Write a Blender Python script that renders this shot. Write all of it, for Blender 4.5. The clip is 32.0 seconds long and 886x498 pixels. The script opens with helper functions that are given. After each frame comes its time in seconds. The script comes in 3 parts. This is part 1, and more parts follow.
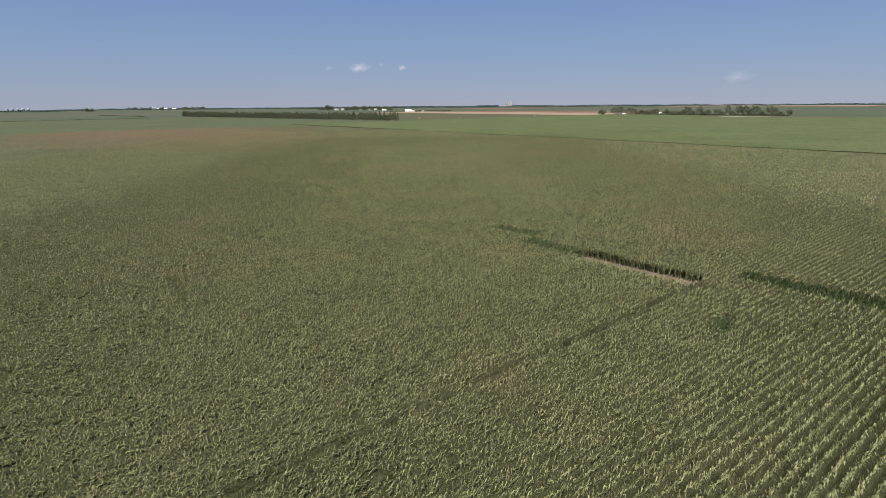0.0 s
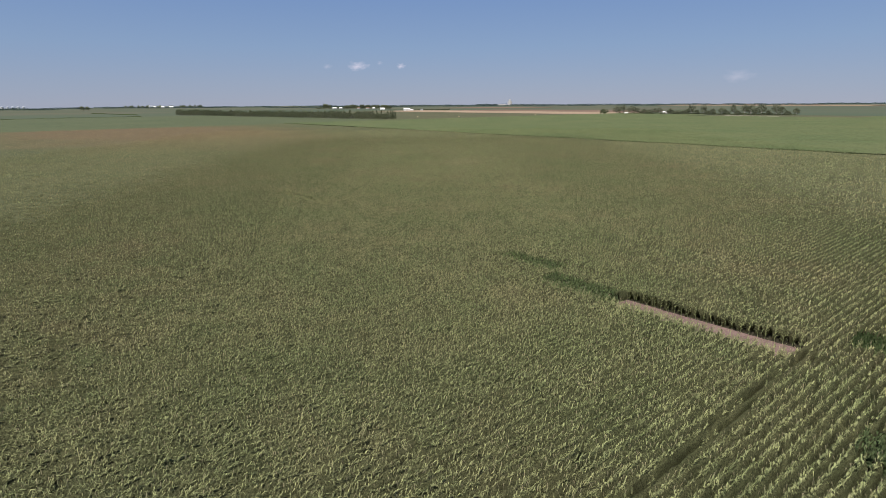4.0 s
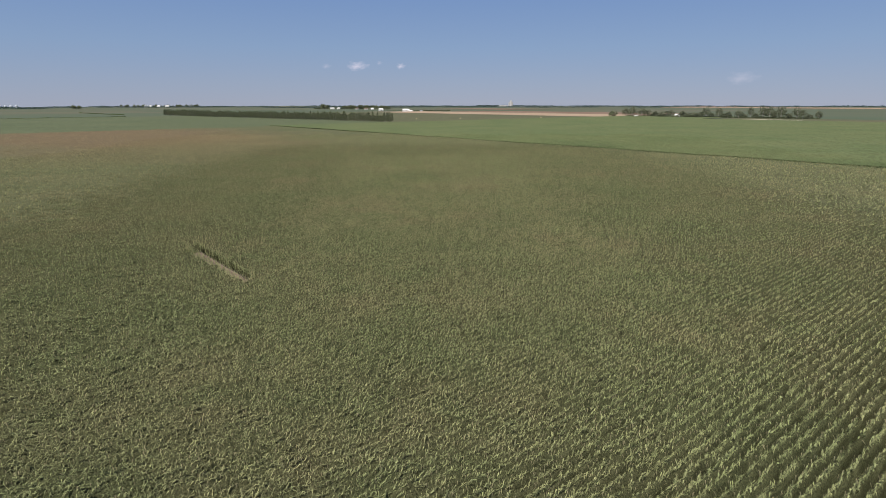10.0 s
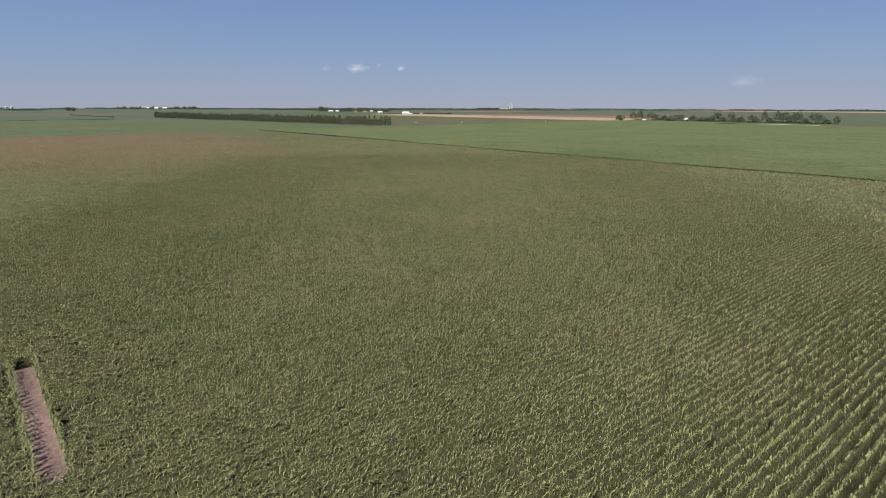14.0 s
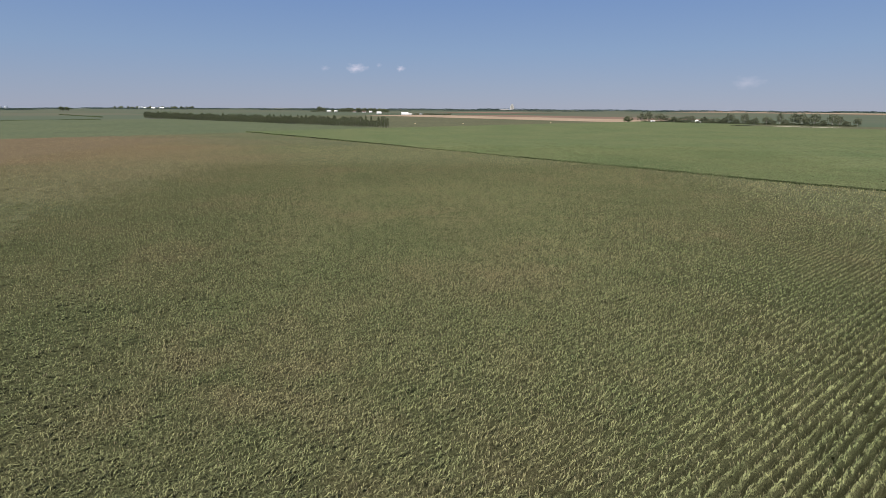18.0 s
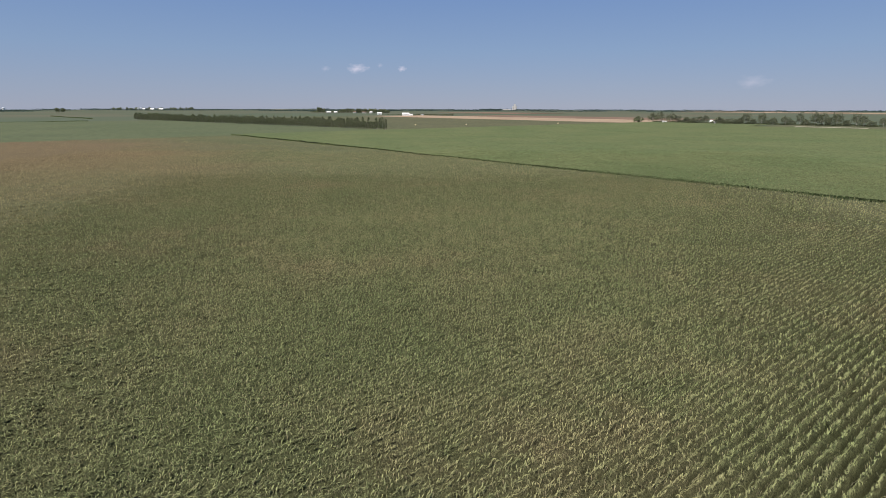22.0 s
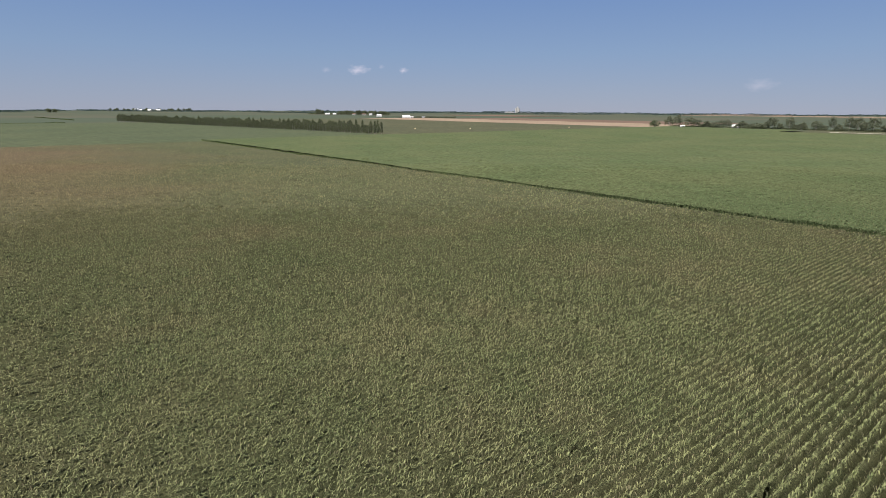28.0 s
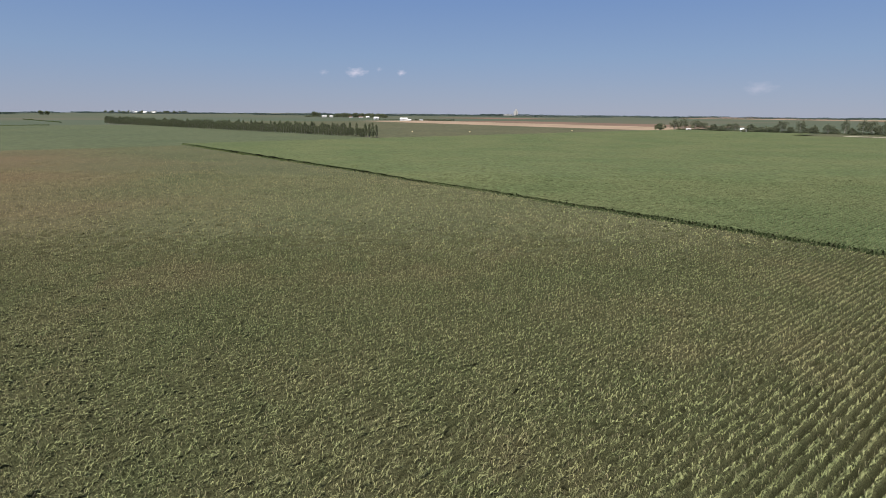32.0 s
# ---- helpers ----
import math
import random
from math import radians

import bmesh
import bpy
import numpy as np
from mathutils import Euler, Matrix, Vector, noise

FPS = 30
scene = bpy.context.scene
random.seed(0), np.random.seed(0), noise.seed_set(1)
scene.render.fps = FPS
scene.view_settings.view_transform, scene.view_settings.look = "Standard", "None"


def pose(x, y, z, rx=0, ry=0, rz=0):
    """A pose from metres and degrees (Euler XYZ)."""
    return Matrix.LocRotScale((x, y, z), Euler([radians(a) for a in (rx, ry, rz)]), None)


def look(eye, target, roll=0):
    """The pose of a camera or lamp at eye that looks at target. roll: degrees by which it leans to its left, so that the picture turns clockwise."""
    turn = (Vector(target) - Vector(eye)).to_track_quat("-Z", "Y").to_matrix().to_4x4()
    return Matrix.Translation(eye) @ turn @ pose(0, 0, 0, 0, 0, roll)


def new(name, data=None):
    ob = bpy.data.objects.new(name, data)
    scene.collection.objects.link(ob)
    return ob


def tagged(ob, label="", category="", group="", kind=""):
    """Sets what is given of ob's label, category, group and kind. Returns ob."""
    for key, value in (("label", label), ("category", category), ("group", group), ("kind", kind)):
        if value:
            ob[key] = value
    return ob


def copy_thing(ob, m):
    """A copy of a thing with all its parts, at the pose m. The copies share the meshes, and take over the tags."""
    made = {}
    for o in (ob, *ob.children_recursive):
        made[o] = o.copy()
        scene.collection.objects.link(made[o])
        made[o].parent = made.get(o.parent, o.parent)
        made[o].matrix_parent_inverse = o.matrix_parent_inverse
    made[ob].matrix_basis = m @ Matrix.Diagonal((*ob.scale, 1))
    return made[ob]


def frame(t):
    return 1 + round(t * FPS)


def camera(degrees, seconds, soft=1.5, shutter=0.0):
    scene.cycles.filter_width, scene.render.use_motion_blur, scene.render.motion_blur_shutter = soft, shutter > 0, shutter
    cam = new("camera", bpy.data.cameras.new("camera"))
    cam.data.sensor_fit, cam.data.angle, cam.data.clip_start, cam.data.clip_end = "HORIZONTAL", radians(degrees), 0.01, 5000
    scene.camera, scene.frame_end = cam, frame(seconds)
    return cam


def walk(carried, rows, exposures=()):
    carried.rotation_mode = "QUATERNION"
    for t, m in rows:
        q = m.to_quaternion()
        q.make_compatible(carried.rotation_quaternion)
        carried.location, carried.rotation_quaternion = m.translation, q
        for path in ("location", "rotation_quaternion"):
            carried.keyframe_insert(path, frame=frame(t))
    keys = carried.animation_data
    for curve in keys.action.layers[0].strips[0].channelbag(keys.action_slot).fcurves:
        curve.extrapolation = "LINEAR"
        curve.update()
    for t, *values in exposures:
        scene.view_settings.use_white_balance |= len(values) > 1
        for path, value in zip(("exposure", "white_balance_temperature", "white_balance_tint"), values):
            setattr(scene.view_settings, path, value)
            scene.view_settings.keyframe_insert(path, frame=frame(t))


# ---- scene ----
# ---- camera: a drone that flies level over the crop ----
cam = camera(77, 32.0, soft=0.7)
FLIGHT = [  # seconds, x, y, z, heading, pitch, lean to the right
    (0, -0.48, 0.00, 22.87, 0.54, -14.63, 0.45),
    (1, -0.23, 3.30, 22.48, 0.67, -14.67, 0.49),
    (2, -0.05, 7.88, 22.28, 0.68, -14.72, 0.47),
    (3, 0.13, 13.97, 22.30, 0.66, -14.72, 0.41),
    (4, 0.16, 21.02, 22.34, 0.65, -14.74, 0.35),
    (5, 0.14, 28.71, 22.35, 0.67, -14.72, 0.27),
    (6, 0.16, 37.10, 22.43, 0.66, -14.65, 0.18),
    (7, 0.14, 45.97, 22.55, 0.60, -14.60, 0.15),
    (8, 0.24, 55.23, 22.71, 0.58, -14.62, 0.09),
    (9, 0.32, 64.67, 22.92, 0.62, -14.63, 0.05),
    (10, 0.14, 73.76, 23.04, 0.72, -14.68, 0.05),
    (11, 0.00, 83.13, 23.29, 0.84, -14.63, 0.08),
    (12, 0.01, 92.80, 23.57, 0.89, -14.54, 0.05),
    (13, 0.11, 102.53, 23.77, 0.85, -14.49, -0.05),
    (14, -0.04, 112.02, 23.87, 0.75, -14.44, -0.13),
    (15, -0.11, 121.42, 23.84, 0.72, -14.44, -0.21),
    (16, -0.11, 130.95, 23.77, 0.75, -14.44, -0.26),
    (17, -0.12, 140.64, 23.71, 0.81, -14.41, -0.28),
    (18, -0.23, 150.40, 23.61, 0.78, -14.38, -0.28),
    (19, -0.25, 160.21, 23.56, 0.69, -14.35, -0.23),
    (20, -0.16, 170.09, 23.52, 0.63, -14.31, -0.11),
    (21, -0.06, 180.06, 23.42, 0.59, -14.32, -0.05),
    (22, 0.05, 190.10, 23.31, 0.57, -14.34, -0.13),
    (23, 0.18, 200.02, 23.32, 0.55, -14.27, -0.22),
    (24, 0.20, 210.01, 23.36, 0.51, -14.22, -0.24),
    (25, 0.24, 220.10, 23.38, 0.48, -14.21, -0.22),
    (26, 0.27, 230.21, 23.39, 0.46, -14.22, -0.26),
    (27, 0.26, 240.26, 23.42, 0.44, -14.22, -0.35),
    (28, 0.19, 250.13, 23.50, 0.45, -14.13, -0.37),
    (29, -0.00, 259.47, 23.62, 0.42, -13.96, -0.37),
    (30, 0.01, 267.17, 23.60, 0.46, -13.85, -0.43),
    (31, -0.17, 273.54, 23.37, 0.51, -13.83, -0.49),
    (32, 0.04, 277.80, 22.99, 0.66, -13.86, -0.46),
]


def flown(x, y, z, heading, pitch, lean):
    h, p = radians(heading), radians(pitch)
    way = Vector((math.sin(h) * math.cos(p), math.cos(h) * math.cos(p), math.sin(p)))
    eye = Vector((x, y, z))
    return look(eye, eye + way, -lean)


walk(cam, [(t, flown(*p)) for t, *p in FLIGHT])
scene.view_settings.exposure = 1.25

# ---- sky and sun ----
SUN_AZ, SUN_EL = radians(213), radians(57)  # clockwise from the flight's heading
world = bpy.data.worlds.new("sky")
scene.world = world
world.use_nodes = True
wn = world.node_tree.nodes
sky = wn.new("ShaderNodeTexSky")
sky.sky_type, sky.sun_disc = "NISHITA", False
sky.sun_elevation, sky.sun_rotation = SUN_EL, SUN_AZ
sky.air_density, sky.dust_density, sky.ozone_density, sky.altitude = 1.0, 0.0, 6.0, 450
wn["Background"].inputs["Strength"].default_value = 0.0384
veil = wn.new("ShaderNodeMix")  # thin summer haze: lavender low down, clearing to blue
veil.data_type = "RGBA"
tint = wn.new("ShaderNodeMix")
tint.data_type, tint.blend_type = "RGBA", "MULTIPLY"
tint.inputs[0].default_value, tint.inputs[7].default_value = 1.0, (0.76, 0.80, 0.98, 1)
veil.inputs[0].default_value = 0.82
upward = wn.new("ShaderNodeSeparateXYZ")
haze = wn.new("ShaderNodeValToRGB")
while len(haze.color_ramp.elements) < 5:
    haze.color_ramp.elements.new(0.5)
for stop, (at, colour) in zip(haze.color_ramp.elements, ((0.0, (0.345, 0.390, 0.525)), (0.035, (0.325, 0.390, 0.540)), (0.09, (0.275, 0.385, 0.575)),
                                                         (0.175, (0.205, 0.325, 0.580)), (0.6, (0.15, 0.27, 0.56)))):
    stop.position, stop.color = at, (*colour, 1)
lift = wn.new("ShaderNodeVectorMath")
lift.operation = "SCALE"
lift.inputs["Scale"].default_value = 10.0
for a, b in ((wn.new("ShaderNodeTexCoord").outputs["Generated"], upward.inputs[0]), (upward.outputs["Z"], haze.inputs["Fac"]),
             (haze.outputs["Color"], lift.inputs[0]), (lift.outputs["Vector"], veil.inputs[7]), (sky.outputs["Color"], tint.inputs[6]),
             (tint.outputs[2], veil.inputs[6]), (veil.outputs[2], wn["Background"].inputs["Color"])):
    world.node_tree.links.new(a, b)
sun = new("sun", bpy.data.lights.new("sun", "SUN"))
sun.data.energy, sun.data.angle, sun.data.color = 5.0, radians(0.5), (1.0, 0.95, 0.87)
to_sun = Vector((math.sin(SUN_AZ) * math.cos(SUN_EL), math.cos(SUN_AZ) * math.cos(SUN_EL), math.sin(SUN_EL)))
sun.matrix_world = look(to_sun * 100, (0, 0, 0))

# ---- plan: u runs along the crop rows, v across them ----
TURN = radians(50)
RU, RV = (math.sin(TURN), math.cos(TURN)), (-math.cos(TURN), math.sin(TURN))
ROW, SKEW = 0.762, -0.035  # the drill ran two degrees off the field edge
rng = np.random.default_rng(7)


def xy(u, v):
    return u * RU[0] + v * RV[0], u * RU[1] + v * RV[1]


# ---- materials ----
def nodes_of(name):
    m = bpy.data.materials.new(name)
    m.use_nodes = True
    return m, m.node_tree.nodes, m.node_tree.links


def noise_node(n, l, vector, scale, detail=2.0, rough=0.5):
    t = n.new("ShaderNodeTexNoise")
    t.inputs["Scale"].default_value, t.inputs["Detail"].default_value, t.inputs["Roughness"].default_value = scale, detail, rough
    l.new(vector, t.inputs["Vector"])
    return t.outputs["Fac"]


def ramp_node(n, l, fac, stops):
    r = n.new("ShaderNodeValToRGB")
    e = r.color_ramp.elements
    while len(e) < len(stops):
        e.new(0.5)
    for k, (at, colour) in zip(e, stops):
        k.position, k.color = at, (*colour, 1)
    l.new(fac, r.inputs["Fac"])
    return r.outputs["Color"]


def mix_node(n, l, fac, a, b, kind="MIX"):
    m = n.new("ShaderNodeMix")
    m.data_type, m.blend_type = "RGBA", kind
    for value, socket in ((fac, m.inputs[0]), (a, m.inputs[6]), (b, m.inputs[7])):
        if isinstance(value, (int, float)):
            socket.default_value = value
        elif isinstance(value, tuple):
            socket.default_value = (*value, 1)
        else:
            l.new(value, socket)
    return m.outputs[2]


def math_node(n, l, what, a, b=0.0):
    m = n.new("ShaderNodeMath")
    m.operation, m.use_clamp = what, False
    for value, socket in ((a, m.inputs[0]), (b, m.inputs[1])):
        if isinstance(value, (int, float)):
            socket.default_value = value
        else:
            l.new(value, socket)
    return m.outputs[0]


def place_node(n):
    return n.new("ShaderNodeTexCoord").outputs["Object"]


def dry_zone(n, l, place):
    """1 in the part of the crop that has begun to dry, 0 outside; an uneven oval turned with the rows."""
    m = n.new("ShaderNodeMapping")
    m.vector_type = "TEXTURE"
    cx, cy = xy(124, 480)
    m.inputs["Location"].default_value = (cx, cy, 0)
    m.inputs["Rotation"].default_value = (0, 0, math.pi / 2 - TURN)
    m.inputs["Scale"].default_value = (122, 190, 1000)
    l.new(place, m.inputs["Vector"])
    d = n.new("ShaderNodeVectorMath")
    d.operation = "LENGTH"
    l.new(m.outputs["Vector"], d.inputs[0])
    wob = math_node(n, l, "MULTIPLY", noise_node(n, l, place, 0.018, 3), 0.9)
    edge = math_node(n, l, "ADD", d.outputs["Value"], wob)
    r = n.new("ShaderNodeMapRange")
    r.inputs["From Min"].default_value, r.inputs["From Max"].default_value = 1.55, 0.85
    l.new(edge, r.inputs["Value"])
    return r.outputs["Result"]


def leaf_mat(name, lush, olive, dry, shine=0.02, spread=0.45, through_light=0.42, zone=True, grain=None):
    m, n, l = nodes_of(name)
    place = place_node(n)
    broad = noise_node(n, l, place, 0.035, 3, 0.6)
    small = noise_node(n, l, place, 0.22, 2)
    base = ramp_node(n, l, broad, [(0.32, lush), (0.56, olive), (0.82, dry)])
    base = mix_node(n, l, ramp_node(n, l, small, [(0.45, (0, 0, 0)), (0.75, (1, 1, 1))]), base, lush)
    if zone:
        tan = tuple(c * k for c, k in zip(dry, (1.06, 0.97, 1.0)))
        base = mix_node(n, l, math_node(n, l, "MULTIPLY", dry_zone(n, l, place), 0.8), base, tan)
    rand = n.new("ShaderNodeNewGeometry").outputs["Random Per Island"]
    value = n.new("ShaderNodeMapRange")
    if grain:  # a closed mass of small leaves
        fine = noise_node(n, l, place, grain, 3, 0.75)
        rand = ramp_node(n, l, fine, [(0.36, (0, 0, 0)), (0.64, (1, 1, 1))])
        b = n.new("ShaderNodeBump")
        b.inputs["Strength"].default_value, b.inputs["Distance"].default_value = 1.0, 0.16
        l.new(fine, b.inputs["Height"])
        l.new(b.outputs["Normal"], n["Principled BSDF"].inputs["Normal"])
    value.inputs["To Min"].default_value, value.inputs["To Max"].default_value = 1 - spread, 1 + spread
    l.new(rand, value.inputs["Value"])
    hsv = n.new("ShaderNodeHueSaturation")
    l.new(value.outputs["Result"], hsv.inputs["Value"])
    l.new(base, hsv.inputs["Color"])
    p = n["Principled BSDF"]
    p.inputs["Roughness"].default_value = 0.7
    p.inputs["Specular IOR Level"].default_value = shine
    l.new(hsv.outputs["Color"], p.inputs["Base Color"])
    t = n.new("ShaderNodeBsdfTranslucent")
    l.new(mix_node(n, l, 1.0, hsv.outputs["Color"], (1.35, 1.35, 0.85), "MULTIPLY"), t.inputs["Color"])
    mix = n.new("ShaderNodeMixShader")
    mix.inputs[0].default_value = through_light
    l.new(p.outputs[0], mix.inputs[1])
    l.new(t.outputs[0], mix.inputs[2])
    l.new(mix.outputs[0], n["Material Output"].inputs["Surface"])
    return m


def earth_mat(name, stops, scales=(0.02, 0.6), bump=0.3, bump_scale=3.0, rough=0.9, vary=0.5, zone=None):
    """Ground or a far crop: a colour that wanders over the land, with a finer grain and relief."""
    m, n, l = nodes_of(name)
    place = place_node(n)
    base = ramp_node(n, l, noise_node(n, l, place, scales[0], 4, 0.6), stops)
    if zone:
        base = mix_node(n, l, math_node(n, l, "MULTIPLY", dry_zone(n, l, place), 0.75), base, zone)
    grain = ramp_node(n, l, noise_node(n, l, place, scales[1], 4, 0.65), [(0.3, (1 - vary,) * 3), (0.7, (1 + 0.6 * vary,) * 3)])
    base = mix_node(n, l, 1.0, base, grain, "MULTIPLY")
    p = n["Principled BSDF"]
    p.inputs["Roughness"].default_value, p.inputs["Specular IOR Level"].default_value = rough, 0.02
    l.new(base, p.inputs["Base Color"])
    b = n.new("ShaderNodeBump")
    b.inputs["Strength"].default_value, b.inputs["Distance"].default_value = bump, 0.4
    l.new(noise_node(n, l, place, bump_scale, 4, 0.7), b.inputs["Height"])
    l.new(b.outputs["Normal"], p.inputs["Normal"])
    return m


def plain_mat(name, colour, rough=0.6, scale=2.0, vary=0.25, metal=0.0):
    m, n, l = nodes_of(name)
    place = place_node(n)
    lo, hi = tuple(c * (1 - vary) for c in colour), tuple(min(1, c * (1 + vary)) for c in colour)
    p = n["Principled BSDF"]
    p.inputs["Roughness"].default_value, p.inputs["Metallic"].default_value = rough, metal
    l.new(ramp_node(n, l, noise_node(n, l, place, scale, 4, 0.6), [(0.35, lo), (0.65, hi)]), p.inputs["Base Color"])
    return m


CORN = leaf_mat("corn_leaf", (0.113, 0.126, 0.058), (0.135, 0.135, 0.067), (0.167, 0.142, 0.079), through_light=0.08, spread=0.5)
CORN_LUSH = leaf_mat("corn_leaf_greener", (0.078, 0.102, 0.047), (0.090, 0.107, 0.051), (0.102, 0.111, 0.056), through_light=0.08, spread=0.55, zone=False)
WEED = leaf_mat("weed_leaf", (0.052, 0.070, 0.032), (0.064, 0.080, 0.037), (0.082, 0.086, 0.042), zone=False)
RANK = leaf_mat("rank_weed_leaf", (0.026, 0.040, 0.017), (0.033, 0.046, 0.019), (0.043, 0.049, 0.022), zone=False)
TASSEL = leaf_mat("tassel", (0.150, 0.138, 0.090), (0.164, 0.146, 0.095), (0.180, 0.154, 0.100), spread=0.3, zone=False)
# Far darker than CORN: shade between the leaves is put into this colour.
RIDGE = leaf_mat("corn_row_shade_mass", (0.042, 0.046, 0.022), (0.050, 0.050, 0.025), (0.063, 0.053, 0.030), through_light=0.08, spread=0.6, grain=9.0)
STALK = plain_mat("corn_stalk", (0.11, 0.13, 0.05), 0.6, 6.0)
SOIL = earth_mat("bare_soil", [(0.35, (0.105, 0.072, 0.064)), (0.65, (0.140, 0.096, 0.086))], (0.15, 2.5), 0.6, 6.0, vary=0.3)
# Soil under the crop; its dark colour stands in for the leaves' shade.
DARK_SOIL = earth_mat("leaf_shaded_soil", [(0.35, (0.026, 0.024, 0.016)), (0.65, (0.034, 0.031, 0.021))], (0.15, 2.5), 0.6, 6.0, vary=0.35)
# Closed canopies, darker than the leaves: the shade among them is in the colour.
CORN_SHEET = earth_mat("corn_canopy_self_shade", [(0.35, (0.049, 0.054, 0.029)), (0.6, (0.061, 0.062, 0.034))], (0.03, 0.5), 0.9, 1.3, vary=0.32, zone=(0.082, 0.058, 0.037))
LUSH_SHEET = earth_mat("greener_canopy_self_shade", [(0.35, (0.053, 0.068, 0.031)), (0.6, (0.066, 0.076, 0.036))], (0.02, 0.9), 0.45, 2.2)
SOY = earth_mat("soy_canopy", [(0.35, (0.047, 0.057, 0.033)), (0.65, (0.056, 0.064, 0.037))], (0.012, 0.2), 0.5, 1.5, vary=0.3)
# Blue lifted a little in this colour for the haze of distance.
PASTURE = earth_mat("pasture_grass", [(0.35, (0.049, 0.052, 0.031)), (0.65, (0.061, 0.059, 0.036))], (0.012, 0.15), 0.4, 1.5, vary=0.35)
STUBBLE = earth_mat("straw_stubble", [(0.35, (0.150, 0.112, 0.081)), (0.65, (0.186, 0.139, 0.101))], (0.01, 0.1), 0.3, 1.5, vary=0.2)
TILLED = earth_mat("tilled_soil", [(0.35, (0.088, 0.060, 0.046)), (0.65, (0.112, 0.076, 0.058))], (0.01, 0.1), 0.3, 1.5, vary=0.2)
HAY = earth_mat("round_bale_hay", [(0.35, (0.30, 0.25, 0.16)), (0.65, (0.38, 0.32, 0.21))], (0.5, 6.0), 0.6, 9.0, vary=0.3)
BARK = plain_mat("bark", (0.20, 0.18, 0.155), 0.9, 4.0)
TREE_LEAF = leaf_mat("tree_leaf", (0.080, 0.093, 0.056), (0.092, 0.103, 0.064), (0.107, 0.113, 0.074), through_light=0.3, zone=False)
WILLOW_LEAF = leaf_mat("willow_leaf", (0.076, 0.085, 0.056), (0.088, 0.095, 0.064), (0.102, 0.106, 0.073), through_light=0.3, zone=False)
# Blue of the distance haze is mixed into this leaf colour.
FAR_LEAF = leaf_mat("haze_tinted_far_leaf", (0.043, 0.062, 0.064), (0.050, 0.070, 0.070), (0.060, 0.078, 0.077), zone=False)
WHITE_PAINT = plain_mat("white_siding", (0.45, 0.44, 0.43), 0.5, 0.6, 0.06)
PALE_SIDING = plain_mat("weathered_siding", (0.27, 0.265, 0.26), 0.6, 0.5, 0.12)
GREY_ROOF = plain_mat("grey_roofing", (0.30, 0.29, 0.28), 0.6, 0.8, 0.15)
TIN = plain_mat("galvanised_sheet", (0.55, 0.56, 0.57), 0.4, 0.5, 0.1, 0.7)
DARK_GLASS = plain_mat("window_glass", (0.03, 0.035, 0.04), 0.1, 1.0, 0.1)
GRAVEL = earth_mat("pale_gravel", [(0.35, (0.292, 0.259, 0.211)), (0.65, (0.356, 0.324, 0.267))], (0.05, 1.0), 0.3, 4.0, vary=0.2)


# ---- mesh helpers ----
def mesh_of(name, verts, faces, material):
    me = bpy.data.meshes.new(name)
    me.from_pydata([tuple(v) for v in verts], [], [tuple(f) for f in faces])
    me.materials.append(material)
    return me


def tri_mesh(name, co, tris, material):
    """A mesh from arrays, for the crop: co (n, 3), tris (m, 3)."""
    me = bpy.data.meshes.new(name)
    me.vertices.add(len(co))
    me.vertices.foreach_set("co", np.ascontiguousarray(co, np.float32).ravel())
    me.loops.add(3 * len(tris))
    me.loops.foreach_set("vertex_index", np.ascontiguousarray(tris, np.int32).ravel())
    me.polygons.add(len(tris))
    me.polygons.foreach_set("loop_start", np.arange(0, 3 * len(tris), 3, dtype=np.int32))
    me.update(calc_edges=True)
    me.materials.append(material)
    return me


def part(name, data, parent, label="", matrix=None):
    ob = new(name, data)
    ob.parent = parent
    if matrix is not None:
        ob.matrix_basis = matrix
    return tagged(ob, label)


def from_bm(name, bm, material):
    me = bpy.data.meshes.new(name)
    bm.to_mesh(me)
    bm.free()
    me.materials.append(material)
    return me


